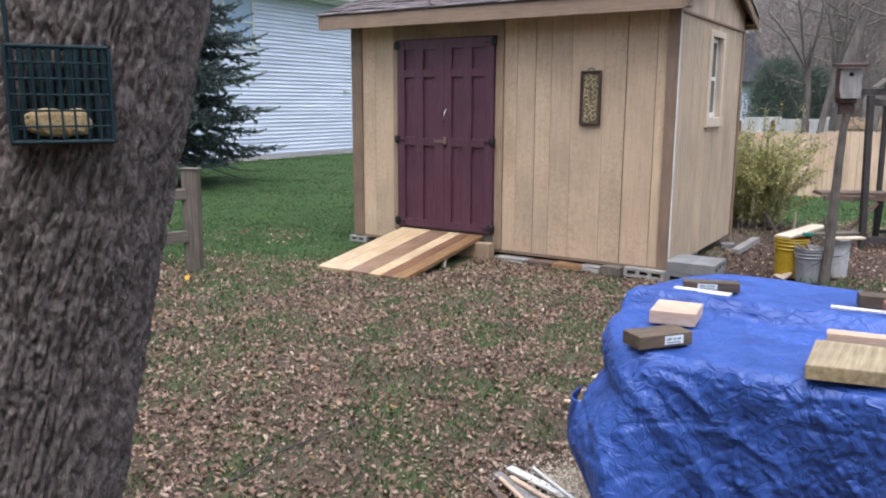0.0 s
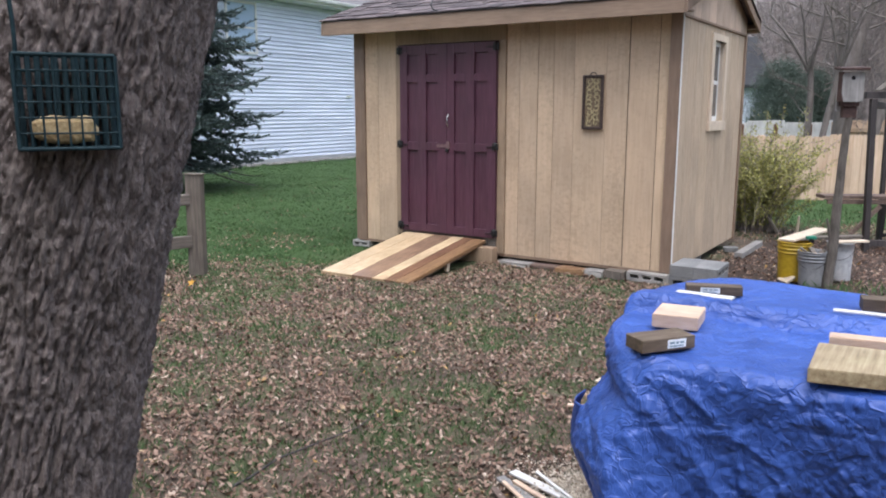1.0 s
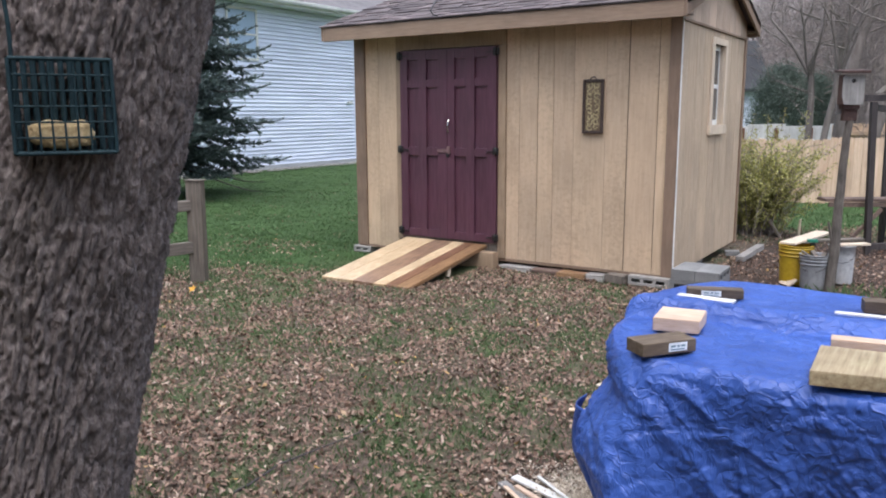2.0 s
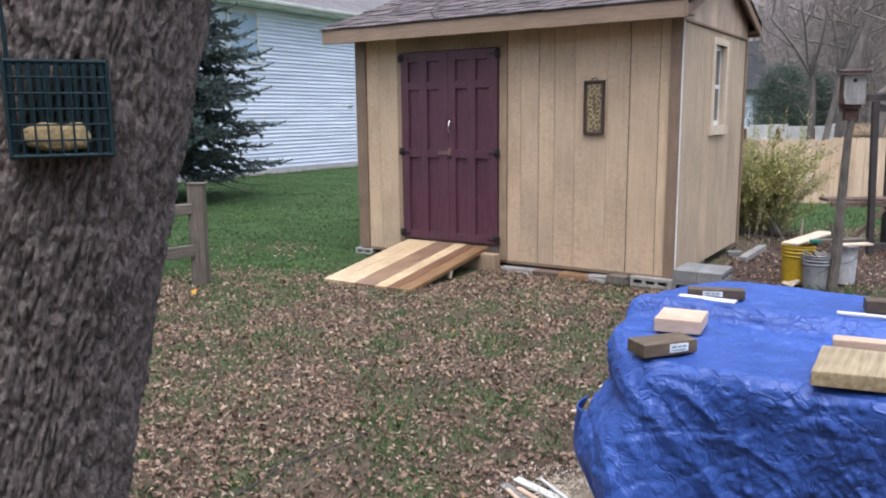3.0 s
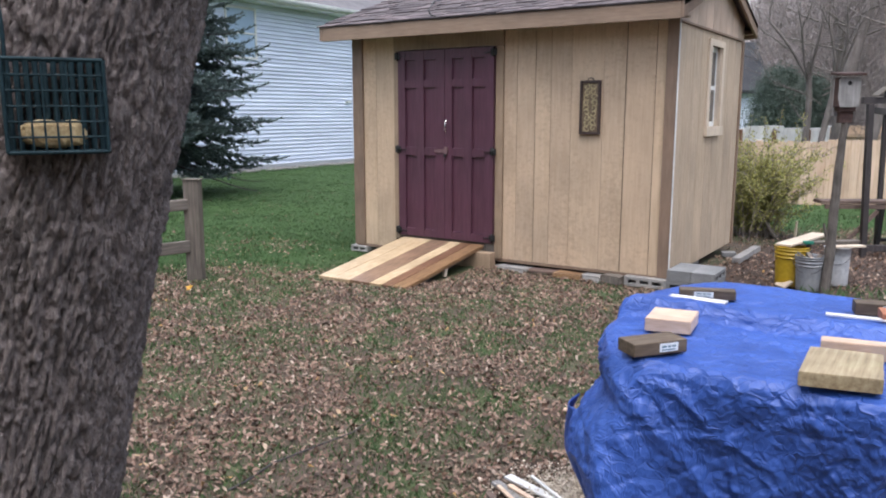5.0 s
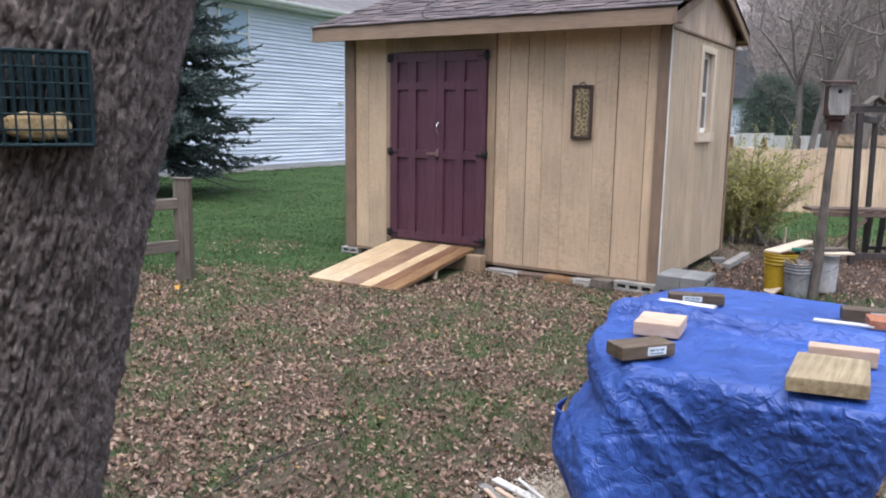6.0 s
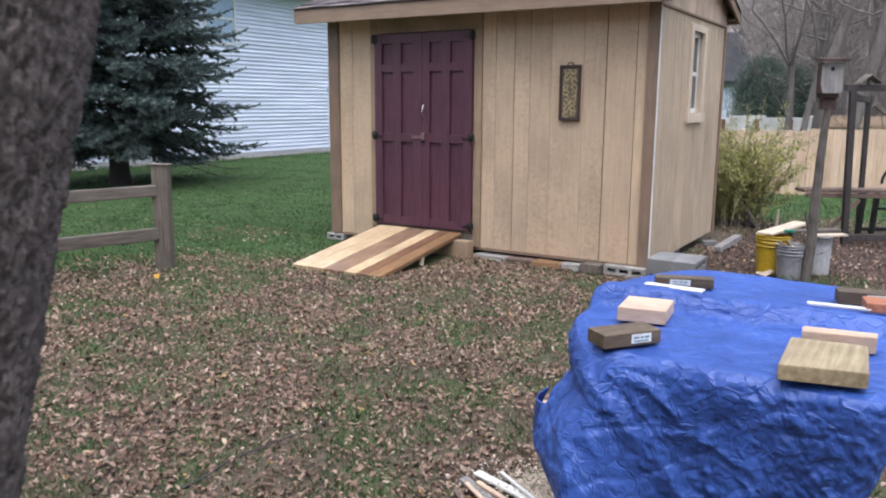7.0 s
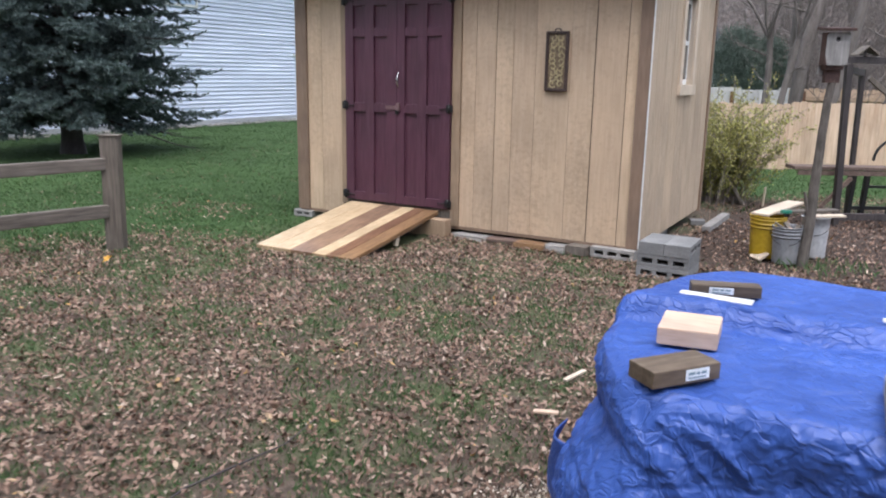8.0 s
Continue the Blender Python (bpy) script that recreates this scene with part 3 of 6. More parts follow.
def build_shed():
    shed = thing("garden_shed", -1.76, 8.7, 0, label="tan plywood garden shed with brown trim and a shingled gable roof", category="shed")
    # floor frame and inner walls
    part("floor_frame", box(X0 + 0.02, X1 - 0.02, Y0 + 0.02, Y1 - 0.02, ZB - 0.01, ZB + 0.13, 0.003), DARK_WOOD, shed)
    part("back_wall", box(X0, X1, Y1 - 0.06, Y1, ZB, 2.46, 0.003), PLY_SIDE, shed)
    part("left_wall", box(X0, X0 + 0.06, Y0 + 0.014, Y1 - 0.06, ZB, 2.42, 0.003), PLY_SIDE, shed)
    part("front_backing", box(X0 + 0.06, X1 - 0.07, Y0 + 0.014, Y0 + 0.05, ZB, 2.42, 0.0), DARK_WOOD, shed)
    # grooved front sheets
    for a, b in ((-3.47, -3.29), (-3.29, -3.03)):
        part("siding_board", box(a + 0.0015, b - 0.0015, Y0, Y0 + 0.016, ZB, 2.44, 0.003), PLY, shed)
    cuts = ((-1.665, 0.003), (-1.515, 0.0012), (-1.314, 0.003), (-1.145, 0.0015), (-0.93, 0.001), (-0.61, 0.001), (-0.392, 0.0045), (-0.115, 0.003), (-0.02, 0.003))
    for (a, ga), (b, gb) in zip(cuts, cuts[1:]):
        part("siding_board", box(a + ga, b - gb, Y0, Y0 + 0.016, ZB, 2.44, 0.0015), PLY, shed)
    # brown corner boards, door casing and frieze
    part("corner_board", box(X0 - 0.012, -3.47, Y0 - 0.022, Y0 + 0.012, ZB - 0.01, 2.44), BROWN, shed, "brown painted corner board")
    part("corner_board", box(-0.02, X1 + 0.004, Y0 - 0.022, Y0 + 0.012, ZB - 0.01, 2.44), BROWN, shed, "brown painted corner board")
    part("casing", box(-3.03, -2.958, Y0 - 0.02, Y0 + 0.012, 0.19, 2.25), CASING, shed, "tan painted door casing")
    part("casing", box(-1.752, -1.665, Y0 - 0.02, Y0 + 0.012, ZB, 2.25), CASING, shed, "tan painted door casing")
    part("casing", box(-3.03, -1.665, Y0 - 0.02, Y0 + 0.012, 2.252, 2.44), CASING, shed, "tan painted door casing")
    part("threshold", box(-2.955, -1.755, Y0 - 0.02, Y0 + 0.012, 0.09, 0.24), OLD_WOOD, shed)
    part("edge_strip", box(X1 + 0.006, X1 + 0.016, Y0 - 0.026, Y0 - 0.010, ZB, 2.40, 0.002), WHITE, shed, "thin white edge strip")
    part("skirt_board", box(X0, X1, Y0 - 0.004, Y0 + 0.012, ZB - 0.03, ZB - 0.002, 0.003), BROWN, shed)
    # doors
    door = part("double_door", box(-2.36, -2.345, 7.444, 7.47, 0.26, 2.24, 0.003), DOOR, shed, "closed maroon double door with battens")
    door_leaf(-2.953, -2.358, door, -1)
    door_leaf(-2.352, -1.757, door, 1)
    pts = [(-2.325, 7.45 - 0.035 * math.sin(math.pi * k / 8), 1.38 + 0.14 * k / 8) for k in range(9)]
    part("handle", path_tube("handle", pts, 0.006), CHROME, door, "silver pull handle")
    bm = box(-2.47, -2.33, 7.438, 7.449, 1.17, 1.205, 0.003)
    box(-2.345, -2.305, 7.430, 7.449, 1.155, 1.235, 0.004, bm)
    part("hasp", bm, HASP, door, "painted hasp latch")
    part("padlock", box(-2.345, -2.315, 7.418, 7.434, 1.125, 1.16, 0.004), IRON, door)
    # side wall with window opening
    WY0, WY1, WZ0, WZ1 = 8.56, 9.0, 1.42, 2.25
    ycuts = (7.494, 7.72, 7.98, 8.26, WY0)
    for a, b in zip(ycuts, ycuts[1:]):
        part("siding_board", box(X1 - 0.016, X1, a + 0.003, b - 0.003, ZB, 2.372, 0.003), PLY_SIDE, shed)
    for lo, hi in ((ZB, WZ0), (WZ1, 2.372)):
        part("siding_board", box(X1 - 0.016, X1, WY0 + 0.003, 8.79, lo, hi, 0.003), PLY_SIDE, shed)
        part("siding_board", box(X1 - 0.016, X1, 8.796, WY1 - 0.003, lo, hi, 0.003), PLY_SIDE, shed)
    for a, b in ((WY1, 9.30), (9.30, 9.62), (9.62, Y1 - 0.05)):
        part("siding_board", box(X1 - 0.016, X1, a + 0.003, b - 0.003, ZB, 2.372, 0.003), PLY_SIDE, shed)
    part("side_backing", box(X1 - 0.06, X1 - 0.018, Y0 + 0.02, WY0, ZB, 2.37, 0), DARK_WOOD, shed)
    part("side_backing", box(X1 - 0.06, X1 - 0.018, WY1, Y1 - 0.02, ZB, 2.37, 0), DARK_WOOD, shed)
    part("corner_board", box(X1 - 0.012, X1 + 0.018, Y1 - 0.05, Y1 + 0.02, ZB - 0.01, 2.40), BROWN, shed, "brown painted corner board")
    part("flashing", box(X1 - 0.01, X1 + 0.02, Y0 - 0.02, Y1 + 0.01, 2.375, 2.395, 0.002), BROWN, shed)
    # gable boards above the flashing
    n = 9
    for k in range(n):
        a, b = Y0 + (Y1 - Y0) * k / n, Y0 + (Y1 - Y0) * (k + 1) / n
        top = lambda y: RIDGE_Z - 0.06 - SLOPE * abs(y - RIDGE_Y)
        out = [(a + 0.003, 2.395), (b - 0.003, 2.395), (b - 0.003, max(2.41, top(b)))]
        if a < RIDGE_Y < b:
            out.append((RIDGE_Y, top(RIDGE_Y)))
        out.append((a + 0.003, max(2.41, top(a))))
        bm = moved(prism([(y, z) for y, z in out], 0.02), Matrix(((0, 1, 0, X1 - 0.012), (1, 0, 0, 0), (0, 0, 1, 0), (0, 0, 0, 1))))
        part("gable_board", bm, GABLE_PINE, shed, "reddish new pine gable board")
    bm = moved(prism([(Y0, 2.40), (Y1, 2.40), (RIDGE_Y, RIDGE_Z - 0.15)], 0.03), Matrix(((0, 1, 0, X0), (1, 0, 0, 0), (0, 0, 1, 0), (0, 0, 0, 1))))
    part("gable_wall", bm, PLY_SIDE, shed)
    # window: casing, sash, glass
    win = part("window", box(X1 - 0.11, X1 - 0.10, WY0, WY1, WZ0, WZ1, 0), PIPE, shed, "small window in a new pine casing")
    for yy0, yy1, zz0, zz1 in ((WY0 - 0.095, WY0 + 0.005, WZ0 - 0.06, WZ1 + 0.06), (WY1 - 0.005, WY1 + 0.075, WZ0 - 0.06, WZ1 + 0.06)):
        part("casing", box(X1, X1 + 0.022, yy0, yy1, zz0, zz1), NEW_PINE, win)
    part("casing", box(X1, X1 + 0.022, WY0 + 0.007, WY1 - 0.007, WZ1 - 0.005, WZ1 + 0.06), NEW_PINE, win)
    part("sill", box(X1, X1 + 0.035, WY0 - 0.10, WY1 + 0.08, WZ0 - 0.065, WZ0 + 0.03), NEW_PINE, win)
    part("jamb", box(X1 - 0.099, X1 - 0.002, WY0 + 0.0, WY1 - 0.021, WZ0 + 0.005, WZ0 + 0.028, 0.002), NEW_PINE, win)
    part("jamb", box(X1 - 0.099, X1 - 0.002, WY1 - 0.02, WY1, WZ0 + 0.03, WZ1 - 0.006, 0.002), NEW_PINE, win)
    for yy0, yy1, zz0, zz1 in ((WY0, WY0 + 0.045, WZ0 + 0.03, WZ1), (WY1 - 0.038, WY1 - 0.021, WZ0 + 0.03, WZ1), (WY0 + 0.046, WY1 - 0.039, WZ0 + 0.03, WZ0 + 0.08),
                               (WY0 + 0.046, WY1 - 0.039, WZ1 - 0.05, WZ1), (WY0 + 0.046, WY1 - 0.039, 1.82, 1.86), (8.745, 8.77, WZ0 + 0.08, WZ1 - 0.05)):
        part("sash", box(X1 - 0.056, X1 - 0.036, yy0, yy1, zz0, zz1, 0.003), WHITE, win, "white sash bar")
    part("pane", box(X1 - 0.048, X1 - 0.044, WY0 + 0.04, WY1 - 0.035, WZ0 + 0.07, WZ1 - 0.04, 0), GLASS, win, "dark reflecting glass pane")
    # roof decks, fascia, rakes, soffits
    for s, name in ((-1, "front"), (1, "back")):
        y_out = EAVE_Y if s < 0 else 10.08
        ez = RIDGE_Z - SLOPE * abs(y_out - RIDGE_Y)
        bm = bmesh.new()
        t = 0.05
        v = [bm.verts.new(p) for p in ((GX0, RIDGE_Y, RIDGE_Z), (GX1, RIDGE_Y, RIDGE_Z), (GX1, y_out, ez), (GX0, y_out, ez),
                                       (GX0, RIDGE_Y, RIDGE_Z - t), (GX1, RIDGE_Y, RIDGE_Z - t), (GX1, y_out, ez - t), (GX0, y_out, ez - t))]
        for f in ((0, 1, 2, 3), (7, 6, 5, 4), (0, 4, 5, 1), (1, 5, 6, 2), (2, 6, 7, 3), (3, 7, 4, 0)):
            bm.faces.new([v[k] for k in f])
        part("roof_deck", bm, SHINGLE if s > 0 else DARK_WOOD, shed)
        part("fascia", box(GX0 + 0.026, GX1 - 0.026, y_out - 0.012, y_out + 0.012, ez - 0.152, ez - 0.008), FASCIA, shed, "tan painted eave fascia board")
        part("drip_edge", box(GX0 + 0.004, GX1 - 0.004, y_out - 0.022, y_out + 0.02, ez - 0.006, ez + 0.003, 0.001), DARK_WOOD, shed, "dark drip edge")
        lo, hi = sorted((y_out + s * -0.013, (Y0 if s < 0 else Y1) + s * 0.002))
        part("soffit", box(GX0 + 0.03, GX1 - 0.03, lo, hi, ez - 0.115, ez - 0.10, 0.002), BROWN, shed)
        for x in (GX0, GX1):
            bm = bmesh.new()
            h = 0.135
            pts = ((RIDGE_Y, RIDGE_Z - 0.004), (y_out - s * -0.014, ez - 0.006 + 0.005), (y_out - s * -0.014, ez - h - 0.012), (RIDGE_Y, RIDGE_Z - h))
            prism(pts, 0.024, bm)
            moved(bm, Matrix(((0, 1, 0, x - (0.024 if x > 0 else 0)), (1, 0, 0, 0), (0, 0, 1, 0), (0, 0, 0, 1))))
            part("rake_board", bm, FASCIA if x < 0 else BROWN, shed, "painted rake board")
    # shingle tabs of three widths on the front slope; each course laps the one below, tabs uneven like a laminated shingle
    tabs = [(w, finish("shingle", box(0.002, w - 0.002, 0.0, 0.185, 0.0, 0.011, 0.002), SHINGLE)) for w in (0.13, 0.19, 0.26)]
    rng = random.Random(3)
    length = math.hypot(RIDGE_Y - EAVE_Y, RIDGE_Z - EAVE_Z)
    base = Matrix.Translation((GX0, EAVE_Y, EAVE_Z)) @ Matrix.Rotation(math.atan(SLOPE), 4, "X")
    inv = PLACE[shed].inverted()
    course = 0.138
    for r in range(int(length / course)):
        x = -0.02
        while x < GX1 - GX0 - 0.04:
            w, me = rng.choice(tabs)
            if x + w > GX1 - GX0 + 0.03:
                w, me = tabs[0]
            high = rng.choice((0.008, 0.0145))
            m = inv @ base @ Matrix.Translation((x, r * course - 0.03 + rng.uniform(-0.007, 0.007), high + 0.001 * rng.random())) @ pose(0, 0, 0, -2.6, 0, rng.uniform(-0.4, 0.4))
            piece("shingle", me, shed, m)
            x += w
    part("ridge_cap", moved(prism([(-0.14, -0.035), (0, 0.018), (0.14, -0.035), (0.14, -0.045), (0, 0.006), (-0.14, -0.045)], GX1 - GX0),
                            Matrix.Translation((GX0, RIDGE_Y, RIDGE_Z)) @ Matrix(((0, 1, 0, 0), (1, 0, 0, 0), (0, 0, 1, 0), (0, 0, 0, 1)))), SHINGLE, shed)
    return shed


SHED = build_shed()


def hollow_block(name, L, W, H, holes, x, y, z, rz, material, label, group):
    """A concrete block lying flat; its cores run through it from the front face to the back."""
    t = thing(name, x, y, z, rz, label, "concrete block", group)
    bm = bmesh.new()
    wall = 0.036
    step = (L - wall) / holes
    for zz0, zz1 in ((0, 0.30 * H), (0.70 * H, H)):
        box(0, L, 0, W, zz0, zz1, 0.003, bm)
    for k in range(holes + 1):
        box(k * step, k * step + wall, 0.001, W - 0.001, 0.30 * H, 0.70 * H, 0.0, bm)
    box(wall, L - wall, W * 0.45, W * 0.55, 0.30 * H, 0.70 * H, 0.0, bm)
    part("block_body", bm, material, t, local=True)
    return t


def build_blocks():
    g = "stacked concrete blocks by the shed corner"
    for k in range(2):
        for i in range(2):
            hollow_block("concrete_block", 0.40, 0.196, 0.095, 3, 0.232, 6.94 + 0.20 * i, -0.02 + 0.0965 * k, 0.5 * (k - 0.5), CONCRETE, "grey hollow concrete block in a stack", g)
    for i in range(2):
        hollow_block("concrete_block", 0.40, 0.198, 0.095, 3, 0.435 + 0.201 * i, 6.938, 0.1735, 90.0 + (0.6 if i else -0.4), CONCRETE, "grey concrete block on top of a stack", g)
    hollow_block("concrete_block", 0.39, 0.19, 0.09, 3, -0.31, 7.42, -0.02, -2.0, PALE_CONCRETE, "pale concrete block under the shed edge", "shed footings")
    hollow_block("concrete_block", 0.24, 0.19, 0.07, 2, -3.66, 7.45, -0.01, 1.0, PALE_CONCRETE, "pale concrete block under the shed edge", "shed footings")
    rng = random.Random(8)
    for x, y, w, d, h, m, lab in ((-1.50, 7.48, 0.36, 0.2, 0.03, PALE_CONCRETE, "pale paving stone under the shed edge"), (-1.16, 7.46, 0.30, 0.14, 0.035, BROWN_PLANK, "weathered brown board wedged under the shed"),
                                  (-0.86, 7.41, 0.30, 0.15, 0.04, RAMP_TAN, "tan lumber scrap under the shed edge"), (-0.62, 7.44, 0.20, 0.15, 0.045, PALE_CONCRETE, "broken pale stone under the shed edge"),
                                  (-0.42, 7.42, 0.19, 0.14, 0.065, OLD_WOOD, "mossy timber end under the shed")):
        t = thing("footing_piece", x, y, 0, rng.uniform(-9, 5), lab, "footing", "shed footings")
        bm = box(-w / 2, w / 2, -d / 2, d / 2, -0.02, h, 0.012)
        for v in bm.verts:
            v.co += Vector((rng.uniform(-1, 1), rng.uniform(-1, 1), rng.uniform(-1, 1))) * 0.006
        part("footing_body", bm, m, t, local=True)
    for x in (-2.6, -1.6, -0.3):
        t = thing("footing_piece", x, 9.75, 0, 0, "concrete footing under the back of the shed", "footing", "shed footings")
        part("footing_body", box(-0.2, 0.2, -0.1, 0.1, -0.02, 0.075, 0.01), CONCRETE, t, local=True)
    t = thing("footing_piece", -0.08, 8.6, 0, 90, "concrete footing under the side of the shed", "footing", "shed footings")
    part("footing_body", box(-0.2, 0.2, -0.1, 0.1, -0.02, 0.075, 0.01), CONCRETE, t, local=True)


build_blocks()


def build_ramp():
    r = thing("wooden_ramp", -2.38, 6.75, 0, label="sealed wooden plank ramp leading up to the shed door", category="ramp")
    lo, hi = Vector((0, 6.035, 0.025)), Vector((0, 7.455, 0.222))
    ang = math.atan2(hi.z - lo.z, hi.y - lo.y)
    L = (hi - lo).length
    base = Matrix.Translation((-2.90, lo.y, lo.z)) @ Matrix.Rotation(ang, 4, "X")
    x = 0.0
    for w, m, lab in ((0.19, RAMP_PALE, "pale yellow pine plank"), (0.195, RAMP_PALE, "pale yellow pine plank"), (0.24, RAMP_BROWN, "dark brown plank"), (0.145, RAMP_PALE, "pale yellow pine plank"),
                      (0.12, RAMP_RED, "reddish brown plank"), (0.15, RAMP_TAN, "orange tan pine plank")):
        part("plank", moved(box(x + 0.002, x + w - 0.002, 0, L, -0.036, 0, 0.005), base), m, r, lab)
        x += w
    for xx in (0.12, 0.93):
        part("stringer", moved(box(xx - 0.02, xx + 0.02, 0.25, L - 0.02, -0.10, -0.037, 0.004), base), OLD_WOOD, r)
    part("leg", beam((-1.90, 6.75, 0.0), (-1.895, 6.77, 0.09), 0.035, 0.035), NEW_PINE, r, "short pale prop leg")
    part("cross_support", box(-2.89, -1.70, 7.30, 7.42, 0.0, 0.165, 0.006), CASING, r, "tan timber cross support")


build_ramp()


def build_plaque():
    p = thing("wall_plaque", -0.727, 7.49, 1.39, label="framed antique gold scroll panel hanging on the shed wall", category="wall decoration")
    x0, x1, z0, z1, y = -0.83, -0.625, 1.385, 1.888, 7.462
    for a in ((x0, x0 + 0.024, z0, z1), (x1 - 0.024, x1, z0, z1), (x0 + 0.025, x1 - 0.025, z0, z0 + 0.024), (x0 + 0.025, x1 - 0.025, z1 - 0.024, z1)):
        part("frame_bar", box(a[0], a[1], y, y + 0.03, a[2], a[3], 0.005), BRONZE, p, "dark bronze frame bar")
    part("panel", box(x0 + 0.02, x1 - 0.02, y + 0.018, y + 0.026, z0 + 0.02, z1 - 0.02, 0), GOLD_PANEL, p)
    for k in range(9):
        zc = z0 + 0.06 + 0.048 * k
        for s in (-1, 1):
            cx = (x0 + x1) / 2 + s * 0.036
            pts = []
            for j in range(15):
                a = s * (0.5 + j * 0.42) + k
                rr = 0.034 * (1 - j / 19)
                pts.append((cx + rr * math.cos(a), y + 0.014, zc + rr * math.sin(a)))
            part("scroll", path_tube("scroll", pts, 0.0065, 5), ORNAMENT, p)
    part("hook", path_tube("hook", [(-0.727 + 0.03 * math.cos(a), y + 0.012, z1 + 0.022 * math.sin(a)) for a in np.linspace(0, math.pi, 9)], 0.005, 5), IRON, p)


build_plaque()


def build_cable():
    pts = [Vector((-2.36, 7.17, 2.57)) + Vector((-0.05 * k + 0.01 * math.sin(3 * k), 0.12 * k, 0.042 * k + 0.03 + 0.03 * math.sin(0.8 * k))) for k in range(10)]
    solo("roof_cable", path_tube("roof_cable", [(-2.28, 7.175, 2.54), (-2.33, 7.17, 2.555), *pts], 0.007, 6), CABLE, "thin dark cable lying over the shed roof edge", "cable")


build_cable()


# ---- tree trunk beside the camera, with the suet feeder ----
def build_near_tree():
    t = thing("oak_tree", 0.70, 0.99, 0, label="large leaning tree trunk with deeply furrowed bark", category="tree")
    n, ztop = 400, 5.2
    zs = np.concatenate([np.arange(-0.05, 0.8, 0.03), np.arange(0.8, 1.9, 0.0046), np.arange(1.9, ztop, 0.05)])
    rows = len(zs) - 1
    ang = np.linspace(0, 2 * np.pi, n, endpoint=False)
    verts = np.zeros((rows + 1, n, 3))
    for i, z in enumerate(zs):
        cx, cy = 0.855 + 0.138 * (z - 1.467), 1.228 + 0.184 * (z - 1.467)
        r = 0.186 + 0.012 * max(0, 1.2 - z) + 0.13 * math.exp(-z / 0.22) + (0.0 if z < 3.5 else 0.03 * (z - 3.5))
        for j in range(n):
            a = ang[j] - 0.12 * z
            c, s = math.cos(a), math.sin(a)
            w = noise.noise(Vector((c * 6, s * 6, z * 11.0))) * 0.42 + noise.noise(Vector((c * 14, s * 14, z * 34.0))) * 0.13
            n1 = abs(noise.noise(Vector((c * 13.5 + w, s * 13.5 - w, z * 8.5))))
            n2 = abs(noise.noise(Vector((c * 17.0 - w, s * 17.0, z * 25.0 + 2 * w))))
            fibre = noise.noise(Vector((c * 58, s * 58, z * 42)))
            fine = noise.noise(Vector((c * 26, s * 26, z * 120)))
            big = noise.noise(Vector((c * 1.6, s * 1.6, z * 2.0)))
            ridge = min(1.0, n1 / 0.16) ** 0.8
            d0 = noise.voronoi(Vector((c * 13.5 + 2 * w, s * 13.5 - 2 * w, z * 12.0 + 1.5 * w)))[0]
            plate = min(1.0, (d0[1] - d0[0]) / 0.30)
            flake = noise.cell(Vector((c * 19 + 3 * w, s * 19 - 3 * w, z * 34 + 2 * w)))
            h = 0.0120 * ridge + 0.0075 * plate + 0.0030 * min(1.0, n2 / 0.10) * ridge + 0.0026 * flake + 0.0044 * fibre + 0.0032 * fine + 0.007 * big - 0.0155
            rr = r + h
            c, s = math.cos(ang[j]), math.sin(ang[j])
            verts[i, j] = (cx + rr * c, cy + rr * s, z)
    i, j = np.meshgrid(np.arange(rows), np.arange(n), indexing="ij")
    f = np.stack([i * n + j, i * n + (j + 1) % n, (i + 1) * n + (j + 1) % n, (i + 1) * n + j], -1).reshape(-1, 4)
    part("trunk", raw_mesh("trunk", verts.reshape(-1, 3), f, False), BARK, t)
    rng = random.Random(21)
    segs = []
    top = Vector((0.872 + 0.138 * (ztop - 1.517), 1.217 + 0.184 * (ztop - 1.517), ztop - 0.05))
    for k in range(4):
        a = k * 1.6 + 0.4
        grow(segs, top + Vector((0, 0, -0.25)), Vector((math.cos(a) * 0.7, math.sin(a) * 0.7, 1.0)), 2.2, 0.11, 4, rng)
    part("crown", tubes("crown", segs, 6), BARK, t, "bare crown")
    return t


def grow(segs, p, d, length, r, depth, rng, spread=0.75, droop=0.0):
    """A branch that bends, tapers and forks."""
    d = d.normalized()
    n = 4
    for k in range(n):
        q = p + d * (length / n)
        r2 = r * (1 - 0.14)
        segs.append((tuple(p), tuple(q), r, r2))
        p, r = q, r2
        d = (d + Vector((rng.gauss(0, 0.13), rng.gauss(0, 0.13), rng.gauss(0, 0.10) + 0.04 - droop))).normalized()
        if depth > 0 and (k >= 1 or depth < 3):
            side = Vector((rng.gauss(0, 1), rng.gauss(0, 1), rng.gauss(0.25, 0.6))).normalized()
            grow(segs, p, d * 0.75 + side * spread, length * rng.uniform(0.5, 0.72), r * rng.uniform(0.45, 0.62), depth - 1, rng, spread, droop)


build_near_tree()


